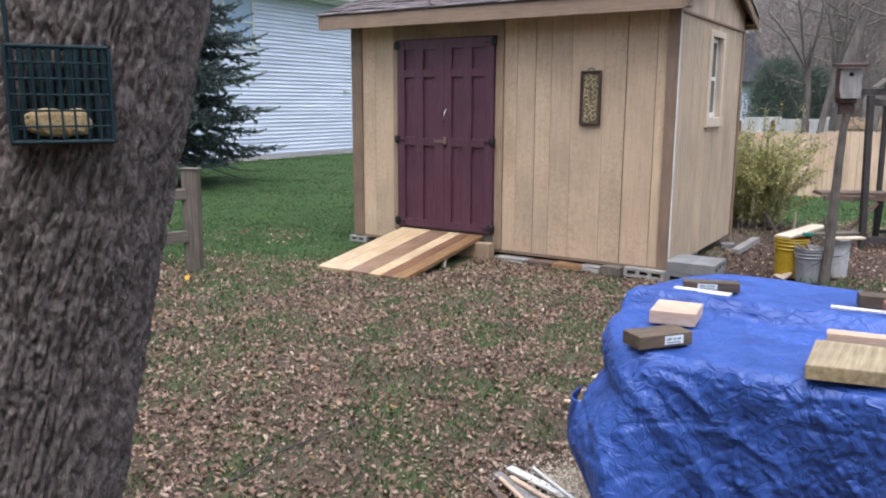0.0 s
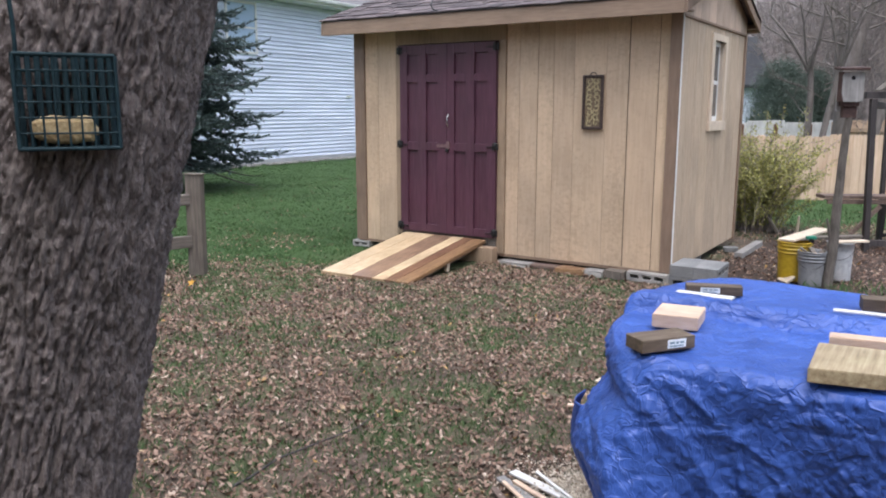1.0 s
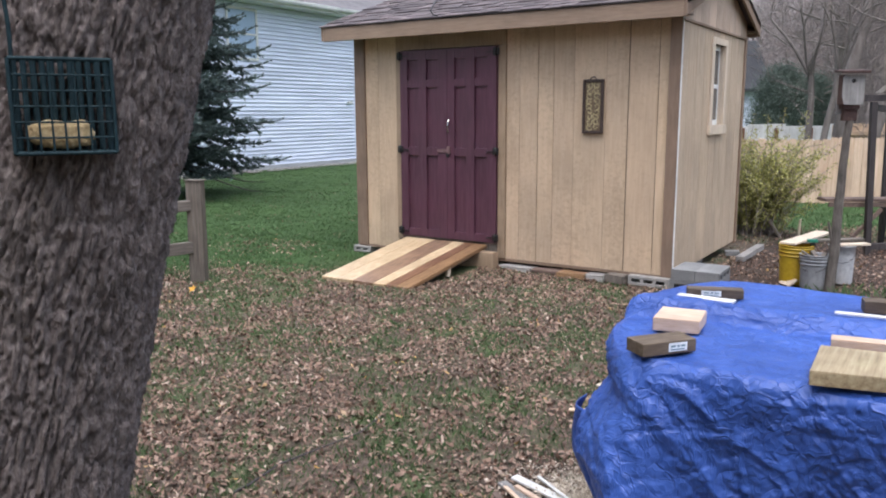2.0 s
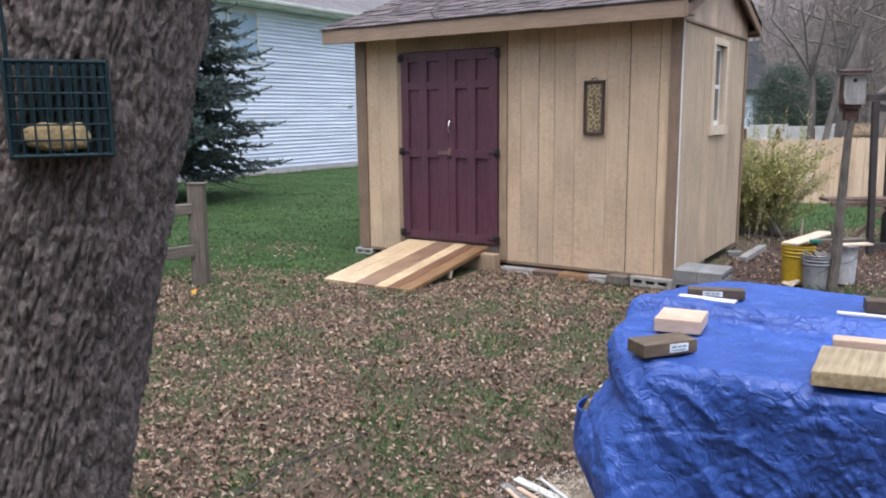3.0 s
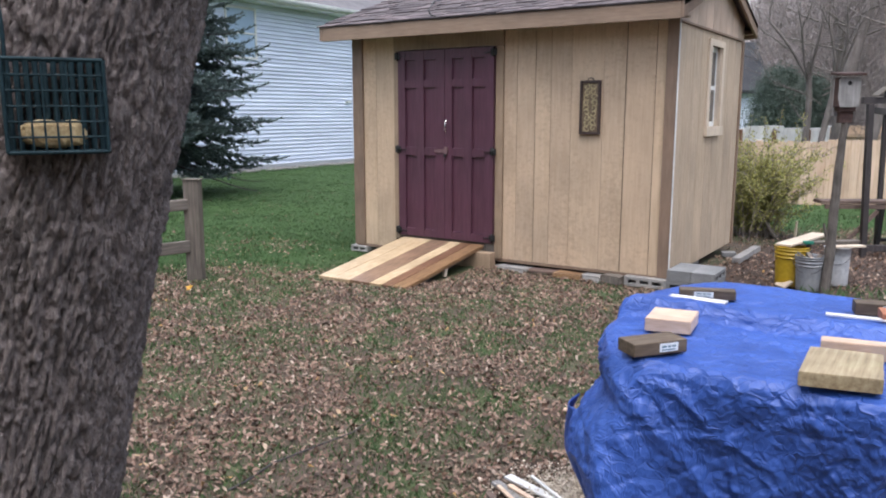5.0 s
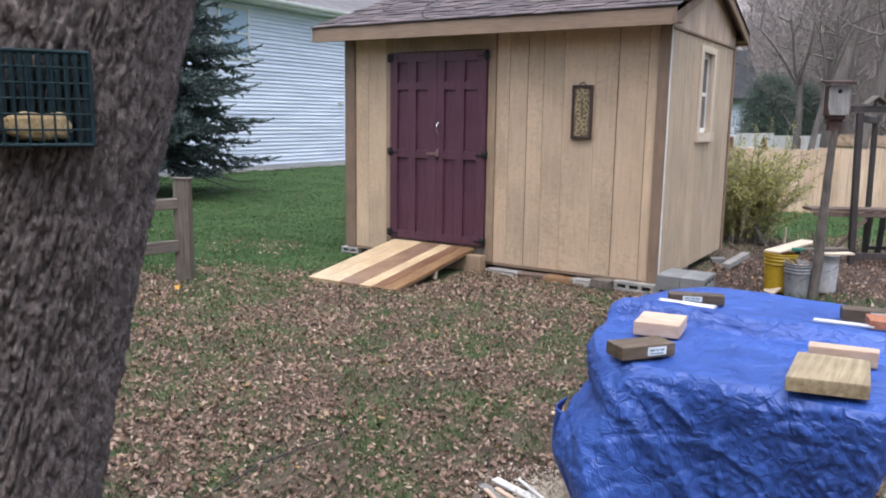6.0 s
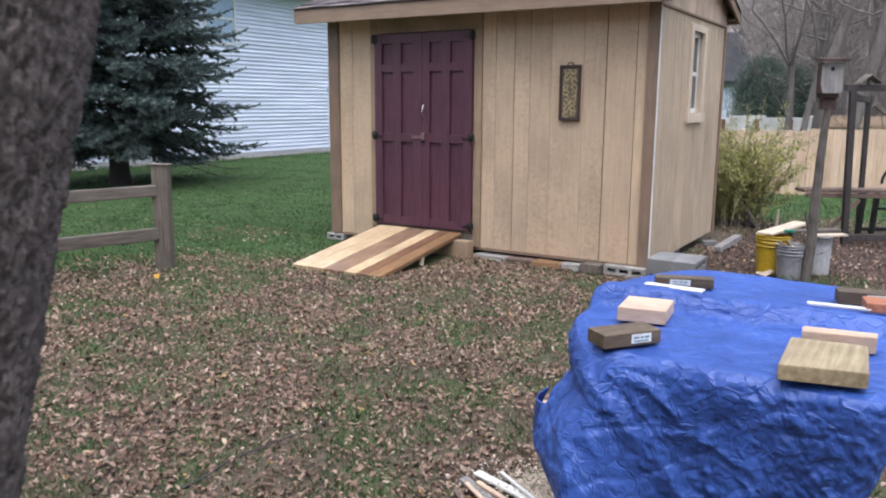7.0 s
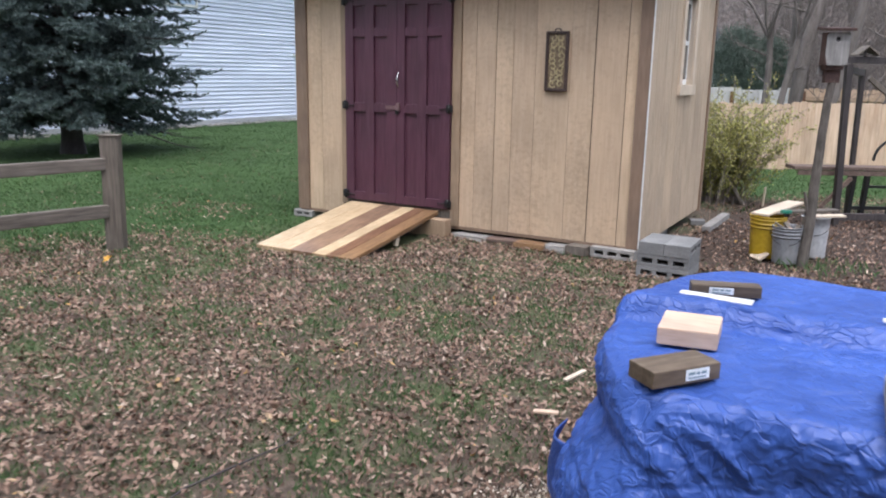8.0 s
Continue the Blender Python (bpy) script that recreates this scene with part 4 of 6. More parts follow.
def build_feeder():
    f = thing("suet_feeder", 1.042, 1.119, 1.521, 59.0, "dark green wire suet cage hanging on the trunk", "bird feeder")
    W, H, D = 0.136, 0.136, 0.040
    def wire(a, b, r=0.0017):
        return (a, b, r, r)
    def add(a, b, r=0.0017, name="wire"):
        part(name, tubes(name, [wire(a, b, r)], 6), GREEN_WIRE, f, local=True)
    for k in range(1, 8):
        x = -W / 2 + W * k / 8
        for y in (-D / 2, D / 2):
            add((x, y, 0), (x, y, H))
    for k in range(1, 6):
        z = H * k / 6
        for y in (-D / 2, D / 2):
            add((-W / 2, y, z), (W / 2, y, z))
        for x in (-W / 2, W / 2):
            add((x, -D / 2, z), (x, D / 2, z))
    e = 0.0030
    for z in (0.0, H):
        rim = []
        c = [(-W / 2, -D / 2, z), (W / 2, -D / 2, z), (W / 2, D / 2, z), (-W / 2, D / 2, z)]
        for a, b in zip(c, c[1:] + c[:1]):
            rim.append((a, b, e, e))
        part("rim", tubes("rim", rim, 8), GREEN_WIRE, f, local=True)
    for x, y in ((-W / 2, -D / 2), (W / 2, -D / 2), (W / 2, D / 2), (-W / 2, D / 2)):
        part("corner_wire", tubes("corner_wire", [((x, y, 0), (x, y, H), e, e)], 8), GREEN_WIRE, f, local=True)
    part("floor_plate", box(-W / 2 + 0.002, W / 2 - 0.002, -D / 2 + 0.002, D / 2 - 0.002, 0.001, 0.003, 0), GREEN_WIRE, f, local=True)
    # thick dark bars, added to stand in for the shade inside the cage
    for k in range(11):
        x = -W / 2 + W * (k + 0.5) / 11
        add((x, D / 2 - 0.006, 0), (x, D / 2 - 0.006, H), 0.0047, "shade_bar")
    chain = [(-W / 2 + 0.004 - 0.012 * f + 0.0012 * math.sin(25 * f), D / 2 - 0.004, H + 0.62 * f) for f in np.linspace(0, 1, 40)]
    part("hanging_chain", path_tube("hanging_chain", chain, 0.0036), GREEN_WIRE, f, local=True)
    s = bmesh.new()
    bmesh.ops.create_icosphere(s, subdivisions=5, radius=1.0)
    for v in s.verts:
        p = v.co.copy()
        q = Vector([math.copysign(abs(c) ** 0.72, c) for c in p])
        k = 1 + 0.13 * noise.noise(p * 3.1) + 0.10 * noise.noise(p * 8.0) + 0.06 * noise.noise(p * 17.0)
        k -= 0.16 * math.exp(-((p.x - 0.15) / 0.18) ** 2) * max(0.0, p.z)
        v.co = Vector((q.x * 0.043 * k, q.y * 0.015, 0.028 + q.z * 0.0205 * k + 0.002 * noise.noise(p * 2)))
    for fc in s.faces:
        fc.smooth = True
    solo_m = PLACE[f] @ pose(-0.006, 0, 0)
    moved(s, solo_m)
    cake = thing("suet_cake", solo_m.translation.x, solo_m.translation.y, solo_m.translation.z, 59.0, "half-eaten crumbly tan suet cake inside the wire cage", "suet cake")
    part("cake_body", s, SUET, cake)


build_feeder()


# ---- covered work table ----
TABLE_Z = 0.862


def tarp_top(x, y):
    """Height of the tarp on the table top: it steps up over something long that lies across the table."""
    edge = 3.115 + 0.03 * math.sin(4 * x)
    rise = min(1.0, max(0.0, (y - edge) / 0.075))
    rise = rise * rise * (3 - 2 * rise)
    fall = min(1.0, max(0.0, (y - edge - 0.09) / 0.16))
    return TABLE_Z + 0.055 * rise * (1.12 - 0.3 * (x - 1.3)) - 0.030 * fall


def build_tarp():
    cx, cy, a, b = 1.735, 3.13, 0.475, 0.60
    n, top_rings, skirt = 640, 46, 160
    # outline of the covered top, its corners worn round
    dense = [(2.19, 2.70), (2.20, 3.10), (2.20, 3.60), (2.10, 3.75), (1.80, 3.76), (1.43, 3.76), (1.30, 3.65), (1.245, 3.38), (1.222, 3.12), (1.232, 2.94), (1.320, 2.765), (1.395, 2.63), (1.53, 2.61), (1.85, 2.63), (2.12, 2.63)]
    for k in range(3):
        nxt = []
        for (ax, ay), (bx, by) in zip(dense, dense[1:] + dense[:1]):
            nxt += [(0.75 * ax + 0.25 * bx, 0.75 * ay + 0.25 * by), (0.25 * ax + 0.75 * bx, 0.25 * ay + 0.75 * by)]
        dense = nxt
    dense.append(dense[0])
    dense = np.array(dense)
    s = np.concatenate([[0], np.cumsum(np.linalg.norm(np.diff(dense, axis=0), axis=1))])
    seen = np.where((dense[:-1, 1] < 2.95) | (dense[:-1, 0] < 1.5), 1.0, 0.35)
    share = np.concatenate([[0], np.cumsum(np.diff(s) * seen)])
    u = np.interp(np.linspace(0, share[-1], n, endpoint=False), share, s)
    px, py = np.interp(u, s, dense[:, 0]), np.interp(u, s, dense[:, 1])
    tx, ty = np.roll(px, -2) - np.roll(px, 2), np.roll(py, -2) - np.roll(py, 2)
    L = np.hypot(tx, ty)
    nx, ny = ty / L, -tx / L
    rnd = random.Random(40)
    folds = []
    for wave, amp in ((0.34, 0.005), (0.26, 0.005), (0.20, 0.0045), (0.16, 0.004), (0.13, 0.003), (0.10, 0.002)):
        d = Vector((rnd.gauss(0, 1), rnd.gauss(0, 1), rnd.gauss(0, 1))).normalized()
        folds.append((d / wave, amp, rnd.random(), Vector((rnd.random(), rnd.random(), rnd.random())) * 9))
    def cells(p, f, shift):
        d = noise.voronoi(p * f + shift)[0]
        return d[1] - d[0]
    def crumple(p, k):
        """Sharp creases: facets that meet along straight ridges and valleys, over long bent folds."""
        q = p + Vector((noise.noise(p * 4.0), noise.noise(p * 4.0 + Vector((5, 1, 2))), noise.noise(p * 4.0 + Vector((1, 7, 3))))) * 0.035
        r = 0.0
        for d, am, ph, sh in folds:
            t = (q.dot(d) + ph) % 1.0
            r += am * abs(2 * t - 1) * max(0.0, 0.35 + 1.5 * noise.noise(p * 3.6 + sh))
        m1, m2 = 0.75 + 0.9 * noise.noise(p * 5.0), 0.75 + 0.9 * noise.noise(p * 6.0 + Vector((4, 4, 4)))
        r += 0.0030 * m1 * cells(q, 12.0, Vector((0, 0, 0))) - 0.0036 * m2 * cells(q, 8.0, Vector((3, 5, 1)))
        r += 0.0020 * m2 * cells(q, 21.0, Vector((7, 2, 5))) - 0.0012 * m1 * cells(q, 33.0, Vector((1, 9, 6)))
        return (r - 0.009) * k
    # long folds hanging down the front: ends in (x, z), width, how far they stand out
    hung = ((1.36, 0.83, 1.80, 0.36, 0.045, 0.016), (1.34, 0.70, 1.52, 0.25, 0.035, 0.015), (1.50, 0.80, 1.72, 0.70, 0.022, 0.010), (1.62, 0.66, 1.86, 0.62, 0.026, 0.011),
            (1.95, 0.80, 1.76, 0.30, 0.040, 0.010), (2.12, 0.78, 1.98, 0.25, 0.045, 0.014), (1.43, 0.45, 1.66, 0.16, 0.035, 0.014), (1.70, 0.52, 2.10, 0.34, 0.03, 0.009))
    def drape(x, z):
        r = 0.0
        for ax, az, bx, bz, w, out in hung:
            dx, dz = bx - ax, bz - az
            L2 = dx * dx + dz * dz
            t = ((x - ax) * dx + (z - az) * dz) / L2
            e = max(0.0, min(1.0, t))
            off = ((x - ax) * dz - (z - az) * dx) / math.sqrt(L2) + 0.02 * math.sin(5 * t)
            r += out * max(0.0, 1 - abs(off) / w) * max(0.0, 1 - abs(t - e) * 5) * min(1.0, 0.25 + 3 * e) * min(1.0, 0.3 + 3 * (1 - e))
        return r
    verts, faces = [], []
    for i in range(top_rings + 1):
        f = i / top_rings
        for j in range(n):
            x, y = cx + (px[j] - cx) * f, cy + (py[j] - cy) * f
            edge = max(0.0, (f - 0.965) / 0.035)
            z = tarp_top(x, y) - 0.012 * edge ** 2 + crumple(Vector((x, y, 0)), 0.35) + 0.010 * noise.noise(Vector((x * 4, y * 4, 3)))
            verts.append((x, y, z))
    for i in range(1, skirt + 1):
        f = i / skirt
        for j in range(n):
            x0, y0 = px[j], py[j]
            zt = tarp_top(x0, y0) - 0.012
            z = zt * (1 - f) + 0.015 * f
            d = zt - z
            # front left corner: a gathered flap bulges out and folds back
            flap = math.exp(-((x0 - 1.30) / 0.12) ** 2 - ((y0 - 2.80) / 0.20) ** 2)
            bulge = 0.10 * flap * math.exp(-((z - 0.50) / 0.19) ** 2)
            front, left, right = max(0.0, -ny[j]), max(0.0, -nx[j]), max(0.0, nx[j])
            # the sheet is drawn in under the table edge, then swings out
            corner = 0.26 * math.exp(-((x0 - 1.43) / 0.12) ** 2) * min(d, 0.5)
            hollow = 0.15 * max(0.0, min(1.0, (x0 - 1.48) / 0.25)) * max(0.0, min(d, 0.5) - 0.03)
            under = 0.014 * (1 - front) * (1 - math.exp(-d / 0.14)) + front * (corner - hollow - 0.12 * max(0.0, d - 0.5)) - 0.30 * right * d - 0.42 * left * max(0.0, d - 0.36)
            roll = 0.016 + 0.014 * front * max(0.0, min(1.0, (x0 - 1.34) / 0.25))
            rim = roll * (1 - math.exp(-d / roll))
            # over the left edge the sheet swells, then draws in
            rim += left * (0.008 * math.exp(-((d - 0.045) / 0.04) ** 2) - 0.032 * math.exp(-((d - 0.15) / 0.05) ** 2))
            hang = 0.011 * noise.noise(Vector((u[j] * 3.2, z * 1.1, 1.0))) * min(1, d / 0.25) + 0.007 * noise.noise(Vector((u[j] * 8.0, z * 2.2, 4.0))) * min(1, d / 0.15)
            o = rim + under + bulge + hang + front * drape(x0, z) + crumple(Vector((x0, y0, z + 5.0)), 0.5) * min(1, d / 0.04)
            sag = 0.02 * noise.noise(Vector((u[j] * 2.0, 0, 9)))
            verts.append((x0 + nx[j] * o, y0 + ny[j] * o, max(0.004, z + sag * f)))
    # straight creases that cross one another all over the sheet
    V = np.array(verts)
    out = np.zeros((len(V), 3))
    out[:(top_rings + 1) * n, 2] = 0.42
    out[(top_rings + 1) * n:] = np.stack([np.tile(nx, skirt), np.tile(ny, skirt), np.zeros(n * skirt)], 1) * np.minimum(1.0, np.repeat(np.arange(1, skirt + 1), n) / 8.0)[:, None]
    nr = np.random.default_rng(61)
    bump = np.zeros(len(V))
    face = np.where((V[:, 2] > 0.2) & ((V[:, 1] < 3.0) | (V[:, 0] < 1.5) | (V[:, 2] > 0.83)))[0]
    for k in range(2600):
        c = V[face[nr.integers(len(face))]]
        d = nr.standard_normal(3)
        d /= np.linalg.norm(d)
        reach = nr.uniform(0.04, 0.20)
        near = np.where((np.abs(V - c) < reach * 1.35).all(1))[0]
        rel = V[near] - c
        side = np.abs(rel @ d)
        wide = nr.uniform(0.006, 0.012)
        fade = np.clip(1.3 - (rel ** 2).sum(1) / reach ** 2, 0, 1)
        bump[near] += nr.choice((-1, 1)) * nr.uniform(0.12, 0.34) * wide * np.clip(1 - side / wide, 0, 1) * fade
    verts = V + out * bump[:, None]
    total = top_rings + skirt
    i, j = np.meshgrid(np.arange(total), np.arange(n), indexing="ij")
    faces = np.stack([i * n + j, i * n + (j + 1) % n, (i + 1) * n + (j + 1) % n, (i + 1) * n + j], -1).reshape(-1, 4)
    me = raw_mesh("tarp", verts, faces, True)
    tarp = thing("tarp", cx, cy, 0, label="crumpled bright blue tarpaulin draped over a work table", category="tarpaulin")
    part("cover_sheet", me, TARP, tarp)
    # gathered corner flap that stands away from the sheet
    fv, fw, fh = [], 26, 60
    for i in range(fh + 1):
        f = i / fh
        z = 0.585 * (1 - f) + 0.03 * f
        swell = math.sin(math.pi * min(1.0, f / 0.85 + 0.02)) ** 0.7 if f < 0.83 else 0.12
        inner = Vector((1.228 + 0.14 * f, 2.80 + 0.03 * math.sin(5 * f), z))
        outer = Vector((1.142 - 0.05 * math.sin(math.pi * min(1, f * 1.6)) + 0.20 * max(0, f - 0.35), 2.925 + 0.02 * f, z + 0.012))
        for k in range(fw + 1):
            g = k / fw
            q = inner.lerp(outer, g) + Vector((-0.035 * math.sin(math.pi * g) * (1 - 0.5 * f), -0.05 * math.sin(math.pi * g), 0))
            q += Vector((-1, -0.4, 0.2)) * crumple(q * 1.3 + Vector((3, 3, 3)), 0.5)
            fv.append(tuple(q))
    i, j = np.meshgrid(np.arange(fh), np.arange(fw), indexing="ij")
    a0 = (i * (fw + 1) + j).ravel()
    fm = raw_mesh("corner_flap", fv, np.stack([a0, a0 + 1, a0 + fw + 2, a0 + fw + 1], 1), True)
    flap_ob = part("corner_flap", fm, TARP, tarp, "gathered fold of blue tarpaulin at the corner")
    flap_ob.modifiers.new("thickness", "SOLIDIFY").thickness = 0.004
    t = thing("work_table", cx, cy, 0, label="plain wooden work table hidden under the blue tarpaulin", category="table")
    part("tabletop", box(cx - 0.25, cx + 0.36, cy - 0.30, cy + 0.48, TABLE_Z - 0.09, TABLE_Z - 0.055), OLD_WOOD, t)
    for sx in (-1, 1):
        for sy in (-1, 1):
            x, y = cx + 0.055 + sx * 0.25, cy + 0.09 + sy * 0.33
            part("leg", box(x - 0.04, x + 0.04, y - 0.04, y + 0.04, 0, TABLE_Z - 0.091), OLD_WOOD, t)


build_tarp()


def offcut(x, y, z, rz, L, W, H, material, label, tilt=0.0, tag=None, name="lumber_offcut"):
    t = thing(name, x, y, z, rz, label, "lumber", "offcuts weighing down the tarpaulin")
    m = pose(0, 0, 0, 0, tilt, 0)
    PLACE[t] = PLACE[t] @ m
    t.matrix_basis = PLACE[t]
    part("block_body", box(-L / 2, L / 2, -W / 2, W / 2, 0, H, 0.003), material, t, local=True)
    if tag:
        a, b = tag
        lab = part("paper_label", box(a, b, -W / 2 - 0.0012, -W / 2 - 0.0002, 0.008, H - 0.006, 0), PAPER, t, "white paper label", local=True)
        w = b - a
        for k, (p, q) in enumerate(((0.12, 0.38), (0.45, 0.60), (0.66, 0.88))):
            part("print_bar", box(a + p * w, a + q * w, -W / 2 - 0.0019, -W / 2 - 0.0013, H * 0.52, H * 0.68, 0), INK, lab, "grey printed bar", local=True)
        part("print_bar", box(a + 0.12 * w, a + 0.85 * w, -W / 2 - 0.0019, -W / 2 - 0.0013, H * 0.30, H * 0.40, 0), INK, lab, "grey printed bar", local=True)
    return t


def cut_block(corners, z, h, material, label):
    """An offcut with slanting saw cuts: its plan is any four corners."""
    c = sum((Vector((x, y, 0)) for x, y in corners), Vector()) / 4
    t = thing("lumber_offcut", c.x, c.y, z, 0, label, "lumber", "offcuts weighing down the tarpaulin")
    bm = bmesh.new()
    lo = [bm.verts.new((x, y, z)) for x, y in corners]
    hi = [bm.verts.new((x, y, z + h)) for x, y in corners]
    bm.faces.new(lo[::-1])
    bm.faces.new(hi)
    for k in range(4):
        bm.faces.new((lo[k], lo[(k + 1) % 4], hi[(k + 1) % 4], hi[k]))
    bmesh.ops.bevel(bm, geom=bm.edges[:], offset=0.0025, segments=2, affect="EDGES")
    part("block_body", bm, material, t)
    return t


def build_offcuts():
    z = TABLE_Z + 0.004
    offcut(1.472, 2.697, z + 0.002, 52.5, 0.186, 0.089, 0.04, TREATED, "dark treated timber offcut with a white label", tag=(-0.005, 0.06))
    cut_block(((1.379, 2.90), (1.523, 2.926), (1.505, 3.088), (1.359, 3.066)), z + 0.002, 0.044, OFFCUT, "pale pinkish pine offcut lying on the tarp")
    cut_block(((1.895, 2.598), (2.091, 2.642), (2.073, 2.889), (1.886, 2.866)), z + 0.002, 0.040, GREEN_PINE, "greenish treated pine offcut lying flat")
    cut_block(((1.907, 2.918), (2.090, 2.953), (2.089, 3.007), (1.901, 2.979)), z + 0.002, 0.047, OFFCUT, "pale pine offcut lying on the tarp")
    offcut(1.459, 3.372, z + 0.030, 20.0, 0.20, 0.055, 0.034, TREATED, "dark treated timber offcut with a white label", tag=(-0.05, 0.02))
    offcut(1.452, 3.268, z + 0.040, -1.0, 0.205, 0.052, 0.008, FAR_WHITE, "thin whitish pine strip lying on the tarp")
    offcut(2.045, 3.47, z + 0.026, 14.0, 0.21, 0.07, 0.042, TREATED, "dark treated timber offcut with a white label", tag=(-0.02, 0.06))
    offcut(1.965, 3.285, z + 0.044, 4.0, 0.18, 0.03, 0.007, FAR_WHITE, "thin whitish pine strip lying on the tarp")
    offcut(2.11, 3.345, z + 0.040, 12.0, 0.16, 0.10, 0.03, RED_BRICK, "reddish brown wood offcut on the tarp")


build_offcuts()


# ---- split-rail fence ----
def build_rail_fence():
    f = thing("rail_fence", -3.82, 5.32, 0, label="grey weathered wooden post and rail fence", category="fence")
    d = Vector((-math.cos(radians(75.5)), -math.sin(radians(75.5)), 0))
    rng = random.Random(2)
    for k in range(3):
        p = Vector((-3.82, 5.32, 0)) + d * (2.4 * k)
        bm = box(-0.075, 0.075, -0.055, 0.055, -0.1, 0.965, 0.008)
        for v in bm.verts:
            v.co += Vector((rng.uniform(-1, 1), rng.uniform(-1, 1), rng.uniform(-1, 1))) * 0.004
        part("post", moved(bm, Matrix.Translation(p) @ pose(0, 0, 0, 0, 0.6, 30)), OLD_WOOD, f)
        cap = moved(box(-0.088, 0.088, -0.066, 0.066, 0.966, 0.978, 0.004), Matrix.Translation(p) @ pose(0, 0, 0, 0, 0.6, 30))
        part("post_cap", cap, OLD_WOOD, f)
        if k < 2:
            for z, h in ((0.735, 0.105), (0.335, 0.115)):
                a, b = p + d * 0.05 + Vector((0, 0, z)), p + d * 2.36 + Vector((0, 0, z + rng.uniform(-0.02, 0.02)))
                part("rail", beam(a, b, 0.05, h, 0.012), OLD_RAIL, f)


build_rail_fence()


# ---- unseen wall added behind the camera, closing the yard and cutting light from there ----
solo("wall_south", box(-9.0, 11.0, -2.9, -2.6, -0.1, 5.2, 0.01), PLY_SIDE, "plain tan wall, unseen, added to block light from behind the camera", "wall", kind="structure")


# ---- neighbour's house ----
def build_house():
    h = thing("neighbour_house", -18.5, 18.5, 0, label="two storey house with white vinyl siding", category="house")
    X, YA, YB, ZT = -14.6, 8.0, 28.0, 4.62
    part("wall", box(-23.0, X - 0.03, YA, YB, -0.2, ZT, 0), WHITE, h)
    part("foundation", box(X - 0.05, X + 0.02, YA, YB, -0.2, 0.12, 0.005), FOUNDATION, h, "grey foundation strip")
    course = 0.1125
    k = 0
    while 0.12 + k * course < ZT - 0.02:
        z = 0.12 + k * course
        bm = bmesh.new()
        prism([(0, 0), (0.040, 0), (0.043, 0.006), (0.041, 0.014), (0.008, course), (0, course)], YB - YA, bm)
        moved(bm, Matrix.Translation((X - 0.03, YA, z)))
        part("siding_board", bm, VINYL, h)
        k += 1
    part("soffit", box(X, X + 0.50, YA, YB, ZT, ZT + 0.03, 0), WHITE, h)
    part("eave_board", box(X + 0.48, X + 0.51, YA, YB, ZT + 0.031, ZT + 0.17, 0.004), WHITE, h)
    gut = [(0, 0), (0.09, 0), (0.115, 0.05), (0.115, 0.11), (0.10, 0.11), (0.10, 0.055), (0.085, 0.015), (0, 0.015)]
    part("gutter", moved(prism(gut, YB - YA), Matrix.Translation((X + 0.512, YA, ZT + 0.06))), WHITE, h, "white rain gutter")
    bm = bmesh.new()
    v = [bm.verts.new(p) for p in ((X + 0.6, YA - 0.3, ZT + 0.17), (X + 0.6, YB + 0.3, ZT + 0.17), (-19.0, YB + 0.3, ZT + 2.35), (-19.0, YA - 0.3, ZT + 2.35), (-23.6, YB + 0.3, ZT + 0.17), (-23.6, YA - 0.3, ZT + 0.17))]
    for q in ((0, 1, 2, 3), (3, 2, 4, 5), (0, 3, 5), (1, 4, 2), (0, 5, 4, 1)):
        bm.faces.new([v[i] for i in q])
    part("roof", bm, ROOF_FAR, h, "grey shingle roof")
    for ya, z0, z1 in ((15.55, 3.15, 4.42), (10.5, 3.15, 4.42), (10.5, 0.9, 2.2)):
        # panes carry the sky's reflection as plain blue colour
        w = part("window", box(X - 0.02, X + 0.014, ya, ya + 1.0, z0, z1, 0), SKY_PAINTED_GLASS, h, "window with a sky reflection painted into its pale blue panes")
        for y0, y1, za, zb in ((ya - 0.07, ya, z0 - 0.07, z1 + 0.07), (ya + 1.0, ya + 1.07, z0 - 0.07, z1 + 0.07), (ya, ya + 1.0, z0 - 0.07, z0), (ya, ya + 1.0, z1, z1 + 0.07), (ya, ya + 1.0, (z0 + z1) / 2 - 0.025, (z0 + z1) / 2 + 0.025)):
            part("window_frame", box(X, X + 0.04, y0, y1, za, zb, 0.004), WHITE, w)
    part("vent_hood", box(X, X + 0.12, 20.45, 20.62, 1.93, 2.0, 0.01), WHITE, h, "small white vent hood")
    part("downspout", box(X + 0.02, X + 0.09, 27.0, 27.08, 0.1, ZT, 0.01), WHITE, h)


build_house()


def build_gravel():
    rng = np.random.default_rng(12)
    n = 900
    o = np.array([[0, 0, 1], [1, 0, 0], [0, 1, 0], [-1, 0, 0], [0, -1, 0], [0, 0, -1]], float)
    t = np.array([[0, 1, 2], [0, 2, 3], [0, 3, 4], [0, 4, 1], [5, 2, 1], [5, 3, 2], [5, 4, 3], [5, 1, 4]])
    c = np.stack([rng.uniform(-14.55, -14.0, n), rng.uniform(9, 24, n), np.full(n, 0.01)], 1)
    s = rng.uniform(0.02, 0.06, (n, 1, 3)) * np.array([1, 1, 0.6])
    v = c[:, None] + o[None] * s
    f = t[None] + (np.arange(n) * 6)[:, None, None]
    solo("gravel_strip", raw_mesh("gravel_strip", v.reshape(-1, 3), f.reshape(-1, 3)), PALE_CONCRETE, "pale landscaping stones along the house wall", "gravel", kind="stuff")


build_gravel()


